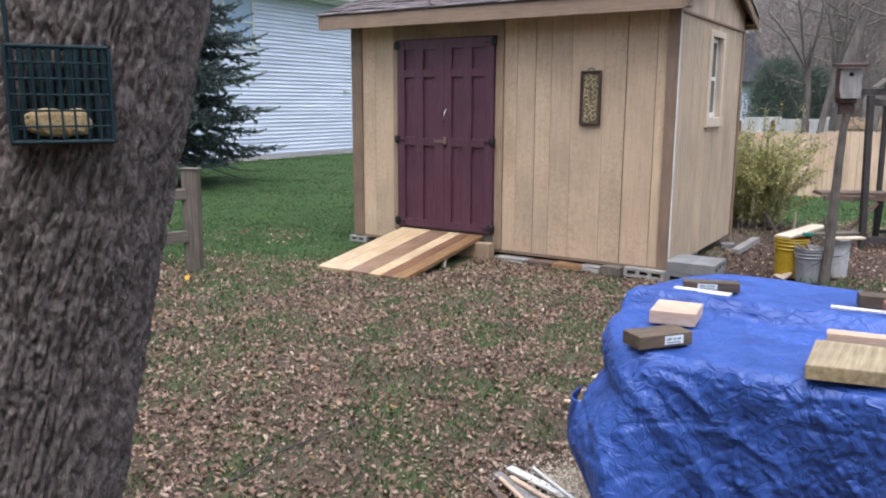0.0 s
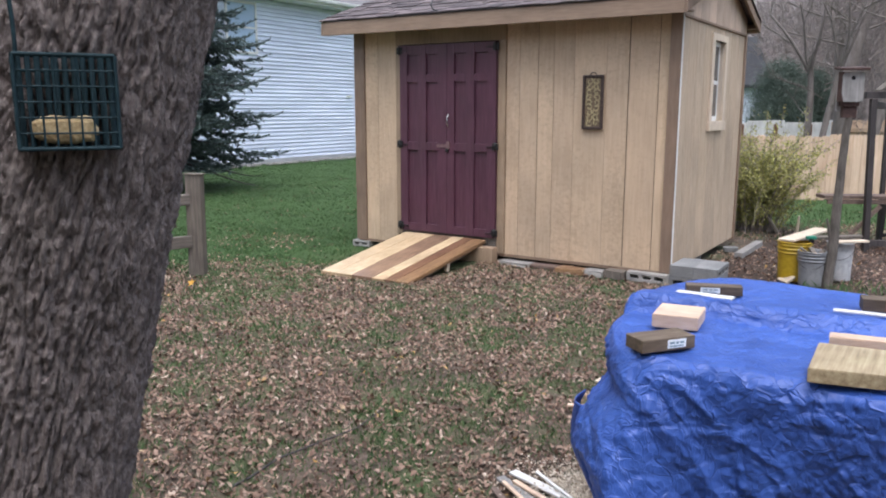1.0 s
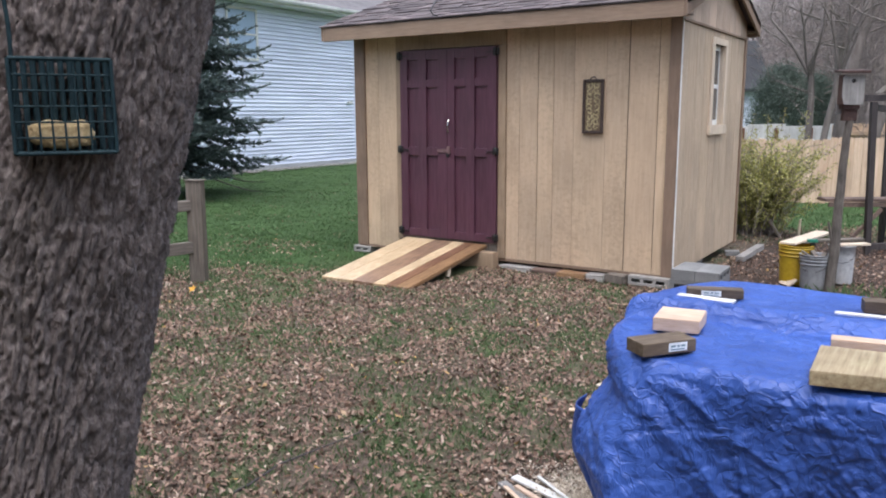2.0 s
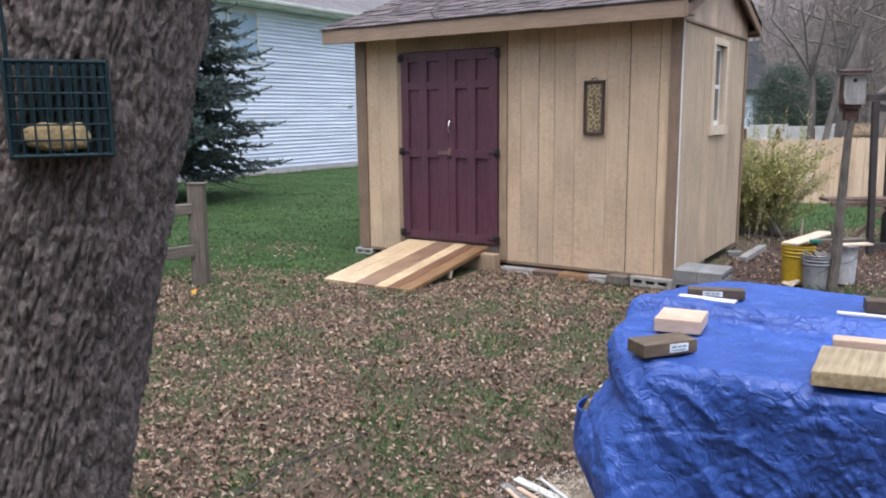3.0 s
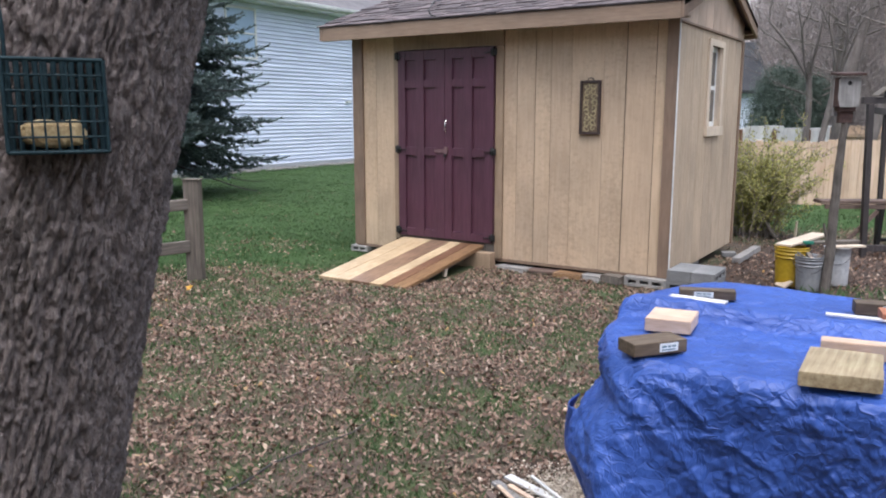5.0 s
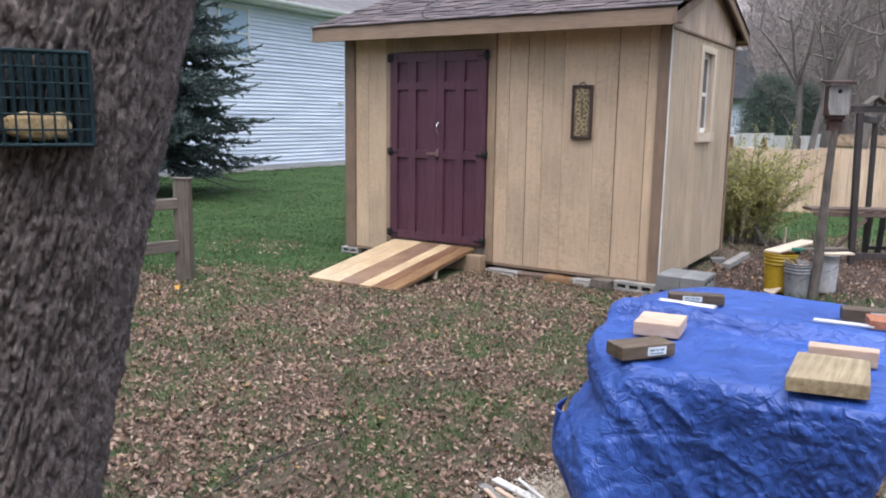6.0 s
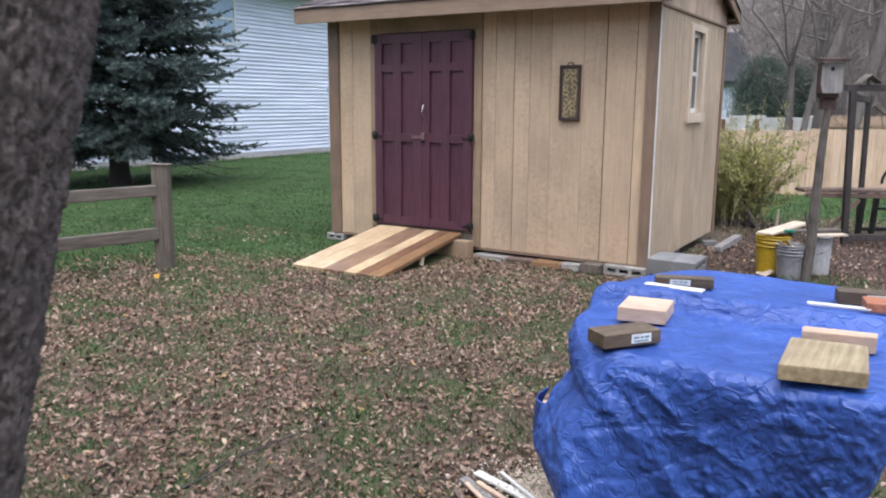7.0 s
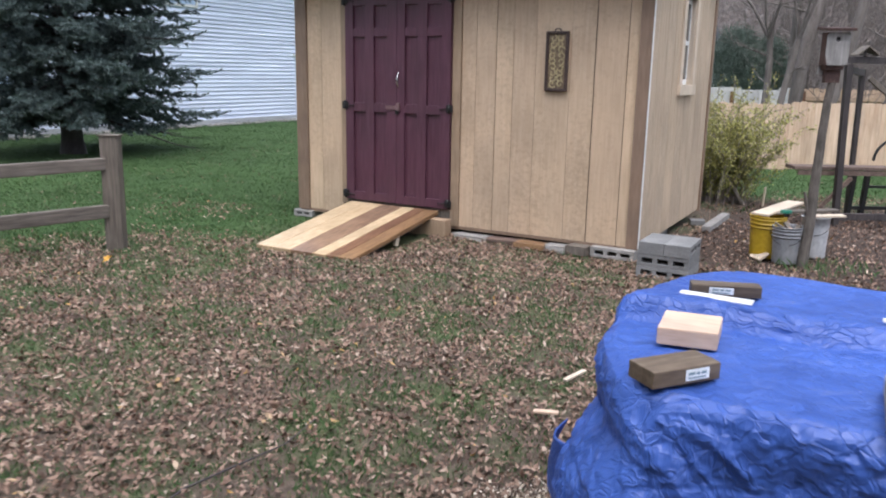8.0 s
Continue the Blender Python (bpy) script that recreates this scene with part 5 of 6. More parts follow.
# ---- blue spruce ----
def build_spruce(x, y, height, radius):
    """Whorls of drooping boughs; each bough is a flat spray of side shoots, each shoot a brush of needles."""
    t = thing("blue_spruce", x, y, 0, label="dense blue-green spruce with branches near the ground", category="tree")
    rng = random.Random(31)
    part("trunk", tubes("trunk", [((x, y, -0.1), (x, y, 0.25), 0.25, 0.185), ((x, y, 0.25), (x, y, 3.0), 0.185, 0.13), ((x, y, 3.0), (x, y, height), 0.13, 0.01)], 14), DARK_WOOD, t)
    wood, shoots = [], []
    z = 0.84
    while z < height - 0.3:
        R = radius * (1 - (z - 0.5) / (height - 0.3)) ** 0.72
        low = z < 5.0
        nb = 11 if low else 10
        a0 = rng.uniform(0, 6.28)
        for k in range(nb):
            a = a0 + 6.283 * k / nb + rng.gauss(0, 0.16)
            Lb = R * rng.uniform(0.80, 1.10)
            zb = z + rng.uniform(-0.14, 0.14)
            lift = min(0.42, -0.04 + 0.13 * (z - 1.0)) + rng.uniform(-0.05, 0.05)
            def at(f):
                b = a + 0.10 * math.sin(3 * f + k)
                return Vector((x + Lb * f * math.cos(b), y + Lb * f * math.sin(b), zb + Lb * (lift * f - 0.30 * f * f + 0.19 * f ** 4)))
            steps = max(5, int(Lb / (0.15 if low else 0.2)))
            for s in range(steps):
                f, g = s / steps, (s + 1) / steps
                p, q = at(f), at(g)
                wood.append((tuple(p), tuple(q), 0.024 * (1 - f) + 0.005, 0.024 * (1 - g) + 0.005))
                if f < 0.16:
                    continue
                if f > 0.4:
                    shoots.append((p, q, 0.066))
                d = (q - p).normalized()
                out = Vector((-d.y, d.x, 0)).normalized()
                for side in (-1, 1, 0.25):
                    reach = (0.09 + 0.30 * Lb * (1 - f) * min(1.0, 2.2 * f)) * rng.uniform(0.65, 1.2)
                    e = p + (d * 0.72 + out * side * rng.uniform(0.6, 0.95) + Vector((0, 0, rng.uniform(-0.55, 0.30) if side != 0.25 else rng.uniform(-0.9, 0.5)))).normalized() * reach
                    e2 = p.lerp(e, 0.55) + Vector((0, 0, -0.04 * reach))
                    shoots += [(p, e2, 0.062), (e2, e, 0.058)]
                    if low and reach > 0.2:
                        n = int(reach / 0.11)
                        dd = (e - p).normalized()
                        oo = Vector((-dd.y, dd.x, 0)).normalized()
                        for c in range(1, n + 1):
                            m = p.lerp(e, c / (n + 0.6))
                            for sd in (-1, 1):
                                if rng.random() < 0.72:
                                    ln = (0.07 + 0.30 * reach * (1 - c / (n + 1))) * rng.uniform(0.7, 1.2)
                                    shoots.append((m, m + (dd * 0.8 + oo * sd * 0.7 + Vector((0, 0, rng.uniform(-0.75, 0.40)))).normalized() * ln, 0.056))
            tip = at(1.0)
            shoots.append((tip, tip + (tip - at(0.93)).normalized() * 0.16 + Vector((0, 0, 0.03)), 0.05))
        z += 0.245 if low else 0.36
    part("crown_wood", tubes("crown_wood", wood, 4), DARK_WOOD, t)
    nr = np.random.default_rng(7)
    P, Q = np.array([a for a, b, r in shoots], float), np.array([b for a, b, r in shoots], float)
    R = np.array([r for a, b, r in shoots])
    keep = Q[:, 2] > 0.36
    P, Q, R = P[keep], Q[keep], R[keep]
    Ls = np.linalg.norm(Q - P, axis=1)
    idx = np.repeat(np.arange(len(P)), np.clip((Ls * 140).astype(int), 8, 36))
    n = len(idx)
    tt = nr.random(n)[:, None]
    base = P[idx] * (1 - tt) + Q[idx] * tt
    d = (Q - P)[idx] / Ls[idx][:, None]
    rv = nr.standard_normal((n, 3))
    rv -= (rv * d).sum(1)[:, None] * d
    rv /= np.linalg.norm(rv, axis=1)[:, None]
    rv[:, 2] += 0.2
    tip = base + (rv * 0.75 + d * 0.85) * (R[idx] * nr.uniform(0.75, 1.2, n))[:, None]
    wv = np.cross(tip - base, nr.standard_normal((n, 3)))
    wv *= 0.0118 / (np.linalg.norm(wv, axis=1)[:, None] + 1e-9)
    v = np.stack([base - wv, base + wv, tip], 1).reshape(-1, 3)
    part("needles", raw_mesh("needles", v, np.arange(3 * n).reshape(-1, 3)), NEEDLE, t, kind="stuff")


build_spruce(-10.85, 9.95, 9.2, 2.62)


# ---- beyond the shed: shrub, boards, buckets, bird house, swing frame ----
def build_bush():
    cx, cy = 0.03, 11.25
    t = thing("forsythia_bush", cx, cy, 0, label="loose yellow-green shrub with thin arching stems", category="shrub")
    rng = random.Random(17)
    stems, leaves = [], []
    for k in range(150):
        a, lean = rng.uniform(0, 2 * math.pi), rng.uniform(0.02, 0.36)
        p = Vector((cx + rng.gauss(0, 0.16), cy + rng.gauss(0, 0.16), 0))
        L = rng.uniform(0.75, 1.5) * (1 - 0.25 * lean)
        d = Vector((math.cos(a) * lean, math.sin(a) * lean, 1)).normalized()
        r = 0.008
        for s in range(9):
            q = p + d * (L / 9)
            stems.append((tuple(p), tuple(q), r, r * 0.86))
            r *= 0.86
            d = (d + Vector((math.cos(a) * 0.06 + rng.gauss(0, 0.09), math.sin(a) * 0.06 + rng.gauss(0, 0.09), -0.05))).normalized()
            if s > 0:
                if rng.random() < 0.8:
                    sd = Vector((rng.gauss(0, 1), rng.gauss(0, 1), rng.gauss(0.4, 0.6))).normalized()
                    e = q + (d * 0.6 + sd * 0.7) * rng.uniform(0.10, 0.28)
                    stems.append((tuple(q), tuple(e), 0.004, 0.002))
                    for j in range(19):
                        leaves.append(q.lerp(e, rng.random()))
                for j in range(13):
                    leaves.append(p.lerp(q, rng.random()))
            p = q
    part("stem_mass", tubes("stem_mass", stems, 4), TWIG, t, "thin brown stems", kind="stuff")
    part("leaves", leaf_cloud(np.array(leaves), 0.030, 0.0095, 3), BUSH_LEAF, t, "yellow-green leaves", kind="stuff")


def leaf_cloud(c, length, width, seed, spread=0.02):
    r = np.random.default_rng(seed)
    n = len(c)
    d = r.standard_normal((n, 3))
    d /= np.linalg.norm(d, axis=1)[:, None]
    w = np.cross(d, r.standard_normal((n, 3)))
    w /= np.linalg.norm(w, axis=1)[:, None] + 1e-9
    L = (length * r.uniform(0.6, 1.3, n))[:, None]
    W = (width * r.uniform(0.7, 1.3, n))[:, None]
    o = c + r.standard_normal((n, 3)) * spread
    nrm = np.cross(d, w)
    v = np.stack([o, o + d * L * 0.5 + w * W + nrm * W * 0.5, o + d * L, o + d * L * 0.5 - w * W + nrm * W * 0.5], 1).reshape(-1, 3)
    k = np.arange(n)[:, None] * 4
    f = np.concatenate([k + np.array([[0, 1, 2]]), k + np.array([[0, 2, 3]])])
    return raw_mesh("leaves", v, f)


build_bush()


def plain_board(p, q, w, h, material, label, category="board", name="loose_board", group=""):
    c = (Vector(p) + Vector(q)) / 2
    t = thing(name, c.x, c.y, min(p[2], q[2]), label=label, category=category, group=group)
    part("board_body", beam(p, q, w, h), material, t)
    return t


def bucket(x, y, material, label, rings=True, top=0.148, bottom=0.128, H=0.365):
    t = thing("bucket", x, y, 0, label=label, category="bucket", group="buckets by the bird house pole")
    out = [(bottom, 0.0), (bottom + 0.002, 0.008)]
    out += [(bottom + (top - bottom) * f, f * H) for f in (0.27, 0.55, 0.69)]
    if rings:
        for z in (0.715 * H, 0.81 * H, 0.905 * H):
            r = bottom + (top - bottom) * z / H
            out += [(r, z), (r + 0.008, z + 0.002), (r + 0.008, z + 0.007), (r + 0.001, z + 0.009)]
    out += [(top, H - 0.01), (top + 0.007, H - 0.008), (top + 0.007, H), (top - 0.003, H)]
    inner = [(top - 0.006, H - 0.02), (bottom - 0.002, 0.77 * H), (bottom - 0.004, 0.71 * H), (0.005, 0.70 * H)]
    part("bucket_body", lathe(out + inner, 40), material, t, local=True)
    part("bail_handle", path_tube("bail_handle", [(math.cos(a) * (top + 0.012), math.sin(a) * 0.02 - 0.03 - 0.10 * math.sin(a), 0.90 * H - 0.12 * math.sin(a)) for a in np.linspace(0, math.pi, 13)], 0.0022), IRON, t, "dark wire bail handle", local=True)
    return t


def build_buckets():
    bucket(1.015, 8.22, YELLOW, "yellow plastic bucket with boards across its rim")
    bucket(1.195, 8.06, GREY_PLASTIC, "grey plastic bucket filled with wood scraps", top=0.122, bottom=0.104, H=0.315)
    bucket(1.375, 8.44, WHITE_PLASTIC, "dirty white plastic bucket with a board on top", rings=False, top=0.115, bottom=0.102, H=0.36)
    plain_board((0.955, 8.09, 0.385), (1.16, 8.88, 0.405), 0.15, 0.02, NEW_PINE, "pale pine board lying across the yellow bucket")
    plain_board((0.95, 8.22, 0.372), (1.10, 8.36, 0.376), 0.12, 0.012, OLD_WOOD, "grey board lying on the yellow bucket")
    plain_board((1.13, 8.42, 0.38), (1.52, 8.63, 0.40), 0.10, 0.02, OLD_WOOD, "weathered board lying across the buckets")
    plain_board((1.35, 8.33, 0.372), (1.58, 8.50, 0.377), 0.09, 0.018, NEW_PINE, "short pale board on the white bucket")
    rng = random.Random(9)
    for k in range(8):
        a = rng.uniform(0, 6.28)
        p = Vector((1.195 + 0.05 * math.cos(a), 8.06 + 0.05 * math.sin(a), 0.225 + 0.009 * k))
        q = p + Vector((rng.uniform(-0.09, 0.09), rng.uniform(-0.08, 0.08), rng.uniform(0.02, 0.06)))
        m = OFFCUT if k == 6 else rng.choice((RAMP_RED, OLD_WOOD, RAMP_BROWN))
        plain_board(p, q, 0.045, 0.018, m, "wood scrap sticking out of the grey bucket", "scrap", "wood_scrap", "scraps in the grey bucket")
    t = thing("garden_tool", 1.15, 8.20, 0.385, 25, "small green and black plastic tool on the boards", "tool")
    part("tool_body", box(-0.045, 0.045, -0.022, 0.022, 0.012, 0.042, 0.012), GREEN_CLOTH, t, local=True)
    part("tool_grip", box(-0.015, 0.025, -0.016, 0.016, -0.02, 0.014, 0.006), IRON, t, local=True)
    plain_board((0.95, 8.06, 0.0), (1.02, 8.12, 0.055), 0.16, 0.02, NEW_PINE, "pale wood scrap leaning against the yellow bucket")


build_buckets()
plain_board((0.07, 11.0, 0.52), (0.40, 11.02, 0.0), 0.09, 0.03, OLD_WOOD, "grey board leaning in the shrub")
plain_board((0.62, 11.0, 0.0), (0.63, 11.0, 0.25), 0.06, 0.02, NEW_PINE, "pale short stake in the ground", "stake", "garden_stake")
plain_board((0.35, 9.02, 0.03), (0.375, 9.95, 0.035), 0.085, 0.06, BIRD_GREY, "grey landscape timber lying on the soil", "timber", "landscape_timber")
plain_board((0.12, 9.35, 0.03), (0.26, 9.40, 0.035), 0.12, 0.05, CONCRETE, "grey stone beside the shed", "stone", "paving_stone")


def build_bird_house():
    b = thing("bird_house", 1.375, 8.06, 1.5, label="weathered grey bird house with a dark roof on a crooked pole", category="bird house")
    rot = Matrix.Translation((1.375, 8.06, 0)) @ pose(0, 0, 0, 0, 0, 22)
    g = lambda bm: moved(bm, rot)
    # front boards with the entrance hole
    hole = bmesh.new()
    hx, hz, hr = 0.0, 1.835, 0.019
    n = 20
    ring = [hole.verts.new((hx + hr * math.cos(2 * math.pi * k / n), -0.075, hz + hr * math.sin(2 * math.pi * k / n))) for k in range(n)]
    back = [hole.verts.new((hx + hr * math.cos(2 * math.pi * k / n), -0.058, hz + hr * math.sin(2 * math.pi * k / n))) for k in range(n)]
    frame_pts = []
    for k in range(n):
        a = 2 * math.pi * k / n
        c, s = math.cos(a), math.sin(a)
        m = min(0.087 / max(1e-6, abs(c)), (0.05 if s > 0 else 0.20) / max(1e-6, abs(s)))
        frame_pts.append(hole.verts.new((hx + m * c, -0.075, hz + m * s)))
    for k in range(n):
        hole.faces.new((ring[k], ring[(k + 1) % n], frame_pts[(k + 1) % n], frame_pts[k]))
        hole.faces.new((back[k], back[(k + 1) % n], ring[(k + 1) % n], ring[k]))
    part("front_board", g(hole), BIRD_GREY, b)
    # black plate stands in for the shade inside the box
    part("hole_lining", g(box(-0.03, 0.03, -0.055, -0.05, 1.80, 1.87, 0)), IRON, b)
    part("back_board", g(box(-0.087, 0.087, 0.055, 0.075, 1.56, 1.89)), BIRD_GREY, b)
    for s in (-1, 1):
        part("side_board", g(box(s * 0.078 - 0.009, s * 0.078 + 0.009, -0.073, 0.054, 1.635, 1.885)), BIRD_RED if s < 0 else BIRD_GREY, b)
    part("floor_board", g(box(-0.068, 0.068, -0.055, 0.054, 1.60, 1.64)), BIRD_RED, b, "rusty brown floor block")
    part("mount_block", g(box(-0.05, 0.06, -0.03, 0.05, 1.50, 1.599)), BIRD_RED, b, "rusty brown mounting block")
    part("roof", g(moved(box(-0.115, 0.115, -0.12, 0.10, 0, 0.022), Matrix.Translation((0, 0, 1.905)) @ pose(0, 0, 0, 5, 0, 0))), BIRD_RED, b, "dark brown sloping roof board")
    rng = random.Random(4)
    pts = [Vector((1.335, 8.035, -0.1))]
    for k in range(1, 12):
        z = -0.1 + 1.62 * k / 11
        pts.append(Vector((1.335 + 0.055 * (z / 1.5) ** 1.3 + 0.012 * math.sin(4.1 * z) + rng.uniform(-0.006, 0.006), 8.035 + 0.02 * z, z)))
    segs = [(tuple(a), tuple(c), 0.048 - 0.0016 * k, 0.048 - 0.0016 * (k + 1)) for k, (a, c) in enumerate(zip(pts, pts[1:]))]
    segs.append((tuple(pts[5]), (1.39, 8.03, 0.95), 0.014, 0.008))
    segs.append((tuple(pts[3]), (1.29, 8.0, 0.62), 0.02, 0.010))
    part("pole", tubes("pole", segs, 10), POLE_BARK, b, "crooked bark-covered pole")


build_bird_house()


def build_swing():
    s = thing("garden_swing_frame", 1.7, 10.3, 0, label="dark stained timber garden swing frame with a plank bench", category="swing frame")
    u = Vector((math.cos(radians(30)), math.sin(radians(30)), 0))
    w = Vector((-u.y, u.x, 0))
    o = Vector((1.44, 10.16, 0))
    P = lambda a, b, z: o + u * a + w * b + Vector((0, 0, z))
    for a in (0.0, 1.9):
        part("post", beam(P(a + 0.015, 0, -0.02), P(a - 0.05, 0, 1.68), 0.062, 0.062), DARK_WOOD, s)
        part("post", beam(P(a + 0.45, 0.6, -0.02), P(a + 0.42, 0.6, 1.64), 0.05, 0.05), DARK_WOOD, s)
        part("tie_bar", beam(P(a - 0.04, 0, 1.62), P(a + 0.42, 0.6, 1.60), 0.05, 0.07), DARK_WOOD, s)
    part("top_beam", beam(P(-0.14, 0, 1.72), P(2.2, 0, 1.72), 0.06, 0.07), DARK_WOOD, s)
    part("low_bar", beam(P(0.0, 0.02, 0.10), P(2.0, 0.02, 0.10), 0.05, 0.07), DARK_WOOD, s)
    part("brace", beam(P(-0.14, 0.06, 0.19), P(0.16, 0.06, 0.51), 0.04, 0.04), BROWN_PLANK, s)
    part("knee_brace", beam(P(0.50, 0.6, 1.55), P(1.15, 0.6, 1.05), 0.04, 0.05), OLD_WOOD, s)
    part("bench_plank", beam(P(-0.44, 0.2, 0.605), P(2.0, 0.2, 0.60), 0.24, 0.035), BROWN_PLANK, s, "brown weathered bench plank")
    part("bench_rail", beam(P(-0.40, 0.10, 0.555), P(2.0, 0.10, 0.55), 0.03, 0.05), BROWN_PLANK, s)
    for a in (0.40, 0.55, 0.86):
        part("seat_post", beam(P(a, 0.5, 0.0), P(a + 0.03, 0.5, 0.57), 0.05, 0.05), IRON, s)
    part("seat_bar", beam(P(0.40, 0.5, 0.12), P(1.5, 0.5, 0.12), 0.04, 0.04), IRON, s)
    part("seat_bar", beam(P(0.55, 0.5, 0.36), P(1.5, 0.5, 0.36), 0.03, 0.03), IRON, s)
    pts = [P(0.80 + 0.30 * math.cos(a) * 0.8, 0.4, 0.66 + 0.24 * math.sin(a)) for a in np.linspace(math.pi, 0.2, 12)]
    part("arm_hoop", path_tube("arm_hoop", [tuple(p) for p in pts], 0.016, 8), IRON, s, "curved black iron arm")
    # small hanging gable feeder on the beam
    f = thing("hanging_feeder", P(0.10, 0, 0).x, P(0.10, 0, 0).y, 1.745, 30, "small dark gabled bird feeder on the swing beam", "bird feeder")
    part("roof", moved(prism([(-0.11, 0.03), (0, 0.12), (0.11, 0.03), (0.11, 0.02), (0, 0.105), (-0.11, 0.02)], 0.16), Matrix.Translation((0, -0.08, 0))), OLD_WOOD, f, local=True)
    part("tray", box(-0.05, 0.05, -0.06, 0.06, 0.026, 0.036, 0.002), DARK_WOOD, f, local=True)
    part("stem", box(-0.012, 0.012, -0.012, 0.012, 0.0, 0.10, 0.002), DARK_WOOD, f, local=True)


build_swing()


# ---- fences behind ----
def build_picket_fence():
    f = thing("picket_fence", 0.3, 15.5, 0, label="new pale cedar board fence with uneven board tops", category="fence")
    rng = random.Random(14)
    W = 0.14
    out = [(0, 0), (W - 0.003, 0), (W - 0.003, 1.105), (W - 0.028, 1.128), (0.028, 1.13), (0, 1.10)]
    me = finish("picket", prism(out, 0.018), FENCE_WOOD)
    origin = Matrix.Translation((-2.2, 14.07, 0)) @ pose(0, 0, 0, 0, 0, 29.5)
    inv = PLACE[f].inverted()
    n = 66
    for k in range(n):
        rise = 0.03 if k > 20 else 0.0
        m = inv @ origin @ Matrix.Translation((k * W, rng.uniform(-0.004, 0.004), -0.02 + rise + rng.uniform(-0.012, 0.012)))
        piece("picket", me, f, m)
    for z in (0.22, 0.92):
        part("rail", moved(box(0, n * W, 0.02, 0.06, z, z + 0.085), origin), FENCE_WOOD, f)
    for k in range(0, n + 1, 13):
        part("post", moved(box(k * W - 0.045, k * W + 0.045, 0.062, 0.15, -0.1, 1.12), origin), FENCE_WOOD, f)


build_picket_fence()


def build_far_fence():
    g = "fences of the yards behind"
    f = thing("far_fence", 2.0, 22.5, 0, 24, "pale new board fence standing behind another fence", "fence", g)
    rng = random.Random(15)
    me = finish("picket", prism([(0, 0), (0.136, 0), (0.136, 1.26), (0.10, 1.29), (0.035, 1.29), (0, 1.26)], 0.018), FENCE_WOOD)
    for k in range(64):
        piece("picket", me, f, pose(-2.55 + 0.142 * k, rng.uniform(-0.004, 0.004), rng.uniform(-0.01, 0.02)))
    part("rail", box(-2.55, 6.5, -0.06, -0.02, 1.02, 1.11), FENCE_WOOD, f, local=True)
    for k in range(5):
        part("post", box(-2.3 + 2.2 * k, -2.2 + 2.2 * k, -0.12, -0.062, -0.1, 1.24), RAMP_RED, f, local=True)
    w = thing("white_fence", -2.4, 24.0, 0, 22, "weathered white board fence in a far yard", "fence", g)
    for k in range(9):
        part("panel", box(-2.4 + 0.5 * k, -1.905 + 0.5 * k, -0.02, 0.02, 0, 1.22 + 0.04 * math.sin(k * 1.7), 0.01), FAR_WHITE, w, local=True)
    for k in range(4):
        part("post", box(-1.5 + 0.9 * k, -1.40 + 0.9 * k, -0.12, -0.03, 0, 1.14, 0.01), RAMP_RED, w, "reddish brown post", local=True)


build_far_fence()


# ---- far house, evergreen, woods ----
def build_far_house():
    h = thing("far_house", -10.5, 55.0, 0, 28, "far white house with a dark grey roof", "house")
    part("wall", box(-7, 2.2, 0, 7, -0.5, 3.1, 0), VINYL, h, local=True)
    part("roof", moved(prism([(-0.5, 0), (3.5, 3.4), (7.5, 0), (7.5, -0.2), (3.5, 3.1), (-0.5, -0.2)], 9.8), Matrix(((0, 1, 0, -7.3), (1, 0, 0, 0), (0, 0, 1, 3.1), (0, 0, 0, 1)))), DARK_ROOF, h, "dark grey roof", local=True)
    part("gable_wall", moved(prism([(0, 0), (3.5, 3.0), (7, 0)], 9.0), Matrix(((0, 1, 0, -6.9), (1, 0, 0, 0), (0, 0, 1, 3.1), (0, 0, 0, 1)))), VINYL, h, local=True)
    part("window", box(-5.5, -4.6, -0.05, 0.0, 1.0, 2.2, 0), GLASS, h, local=True)


build_far_house()


def build_evergreen(x, y, height, radius, seed):
    t = thing("evergreen_shrub", x, y, 0, label="dark green bushy evergreen behind the fences", category="tree", group="evergreens behind the fences")
    rng = np.random.default_rng(seed)
    n = 40000 if radius < 1.3 else 12000
    z = rng.random(n) ** 0.8 * height
    a = rng.random(n) * 2 * np.pi
    lump = 1 + 0.22 * np.sin(3 * a + z * 2.1) + 0.15 * np.sin(7 * a - z * 3.7)
    R = radius * np.clip(1.05 - z / height, 0, 1) ** 0.55 * lump * rng.uniform(0.72, 1.04, n)
    c = np.stack([x + R * np.cos(a), y + R * np.sin(a), 0.1 + z], 1)
    part("trunk", tubes("trunk", [((x, y, -0.1), (x, y, height * 0.9), 0.12, 0.02)], 8), FAR_BARK, t)
    part("foliage", leaf_cloud(c, 0.12, 0.010, seed, 0.2), CEDAR, t, kind="stuff")


for ex, ey, eh, er, es in ((-3.4, 32.0, 2.95, 1.15, 3), (-2.4, 33.2, 2.6, 0.95, 5), (4.2, 33.0, 3.8, 1.6, 6)):
    build_evergreen(ex, ey, eh, er, es)


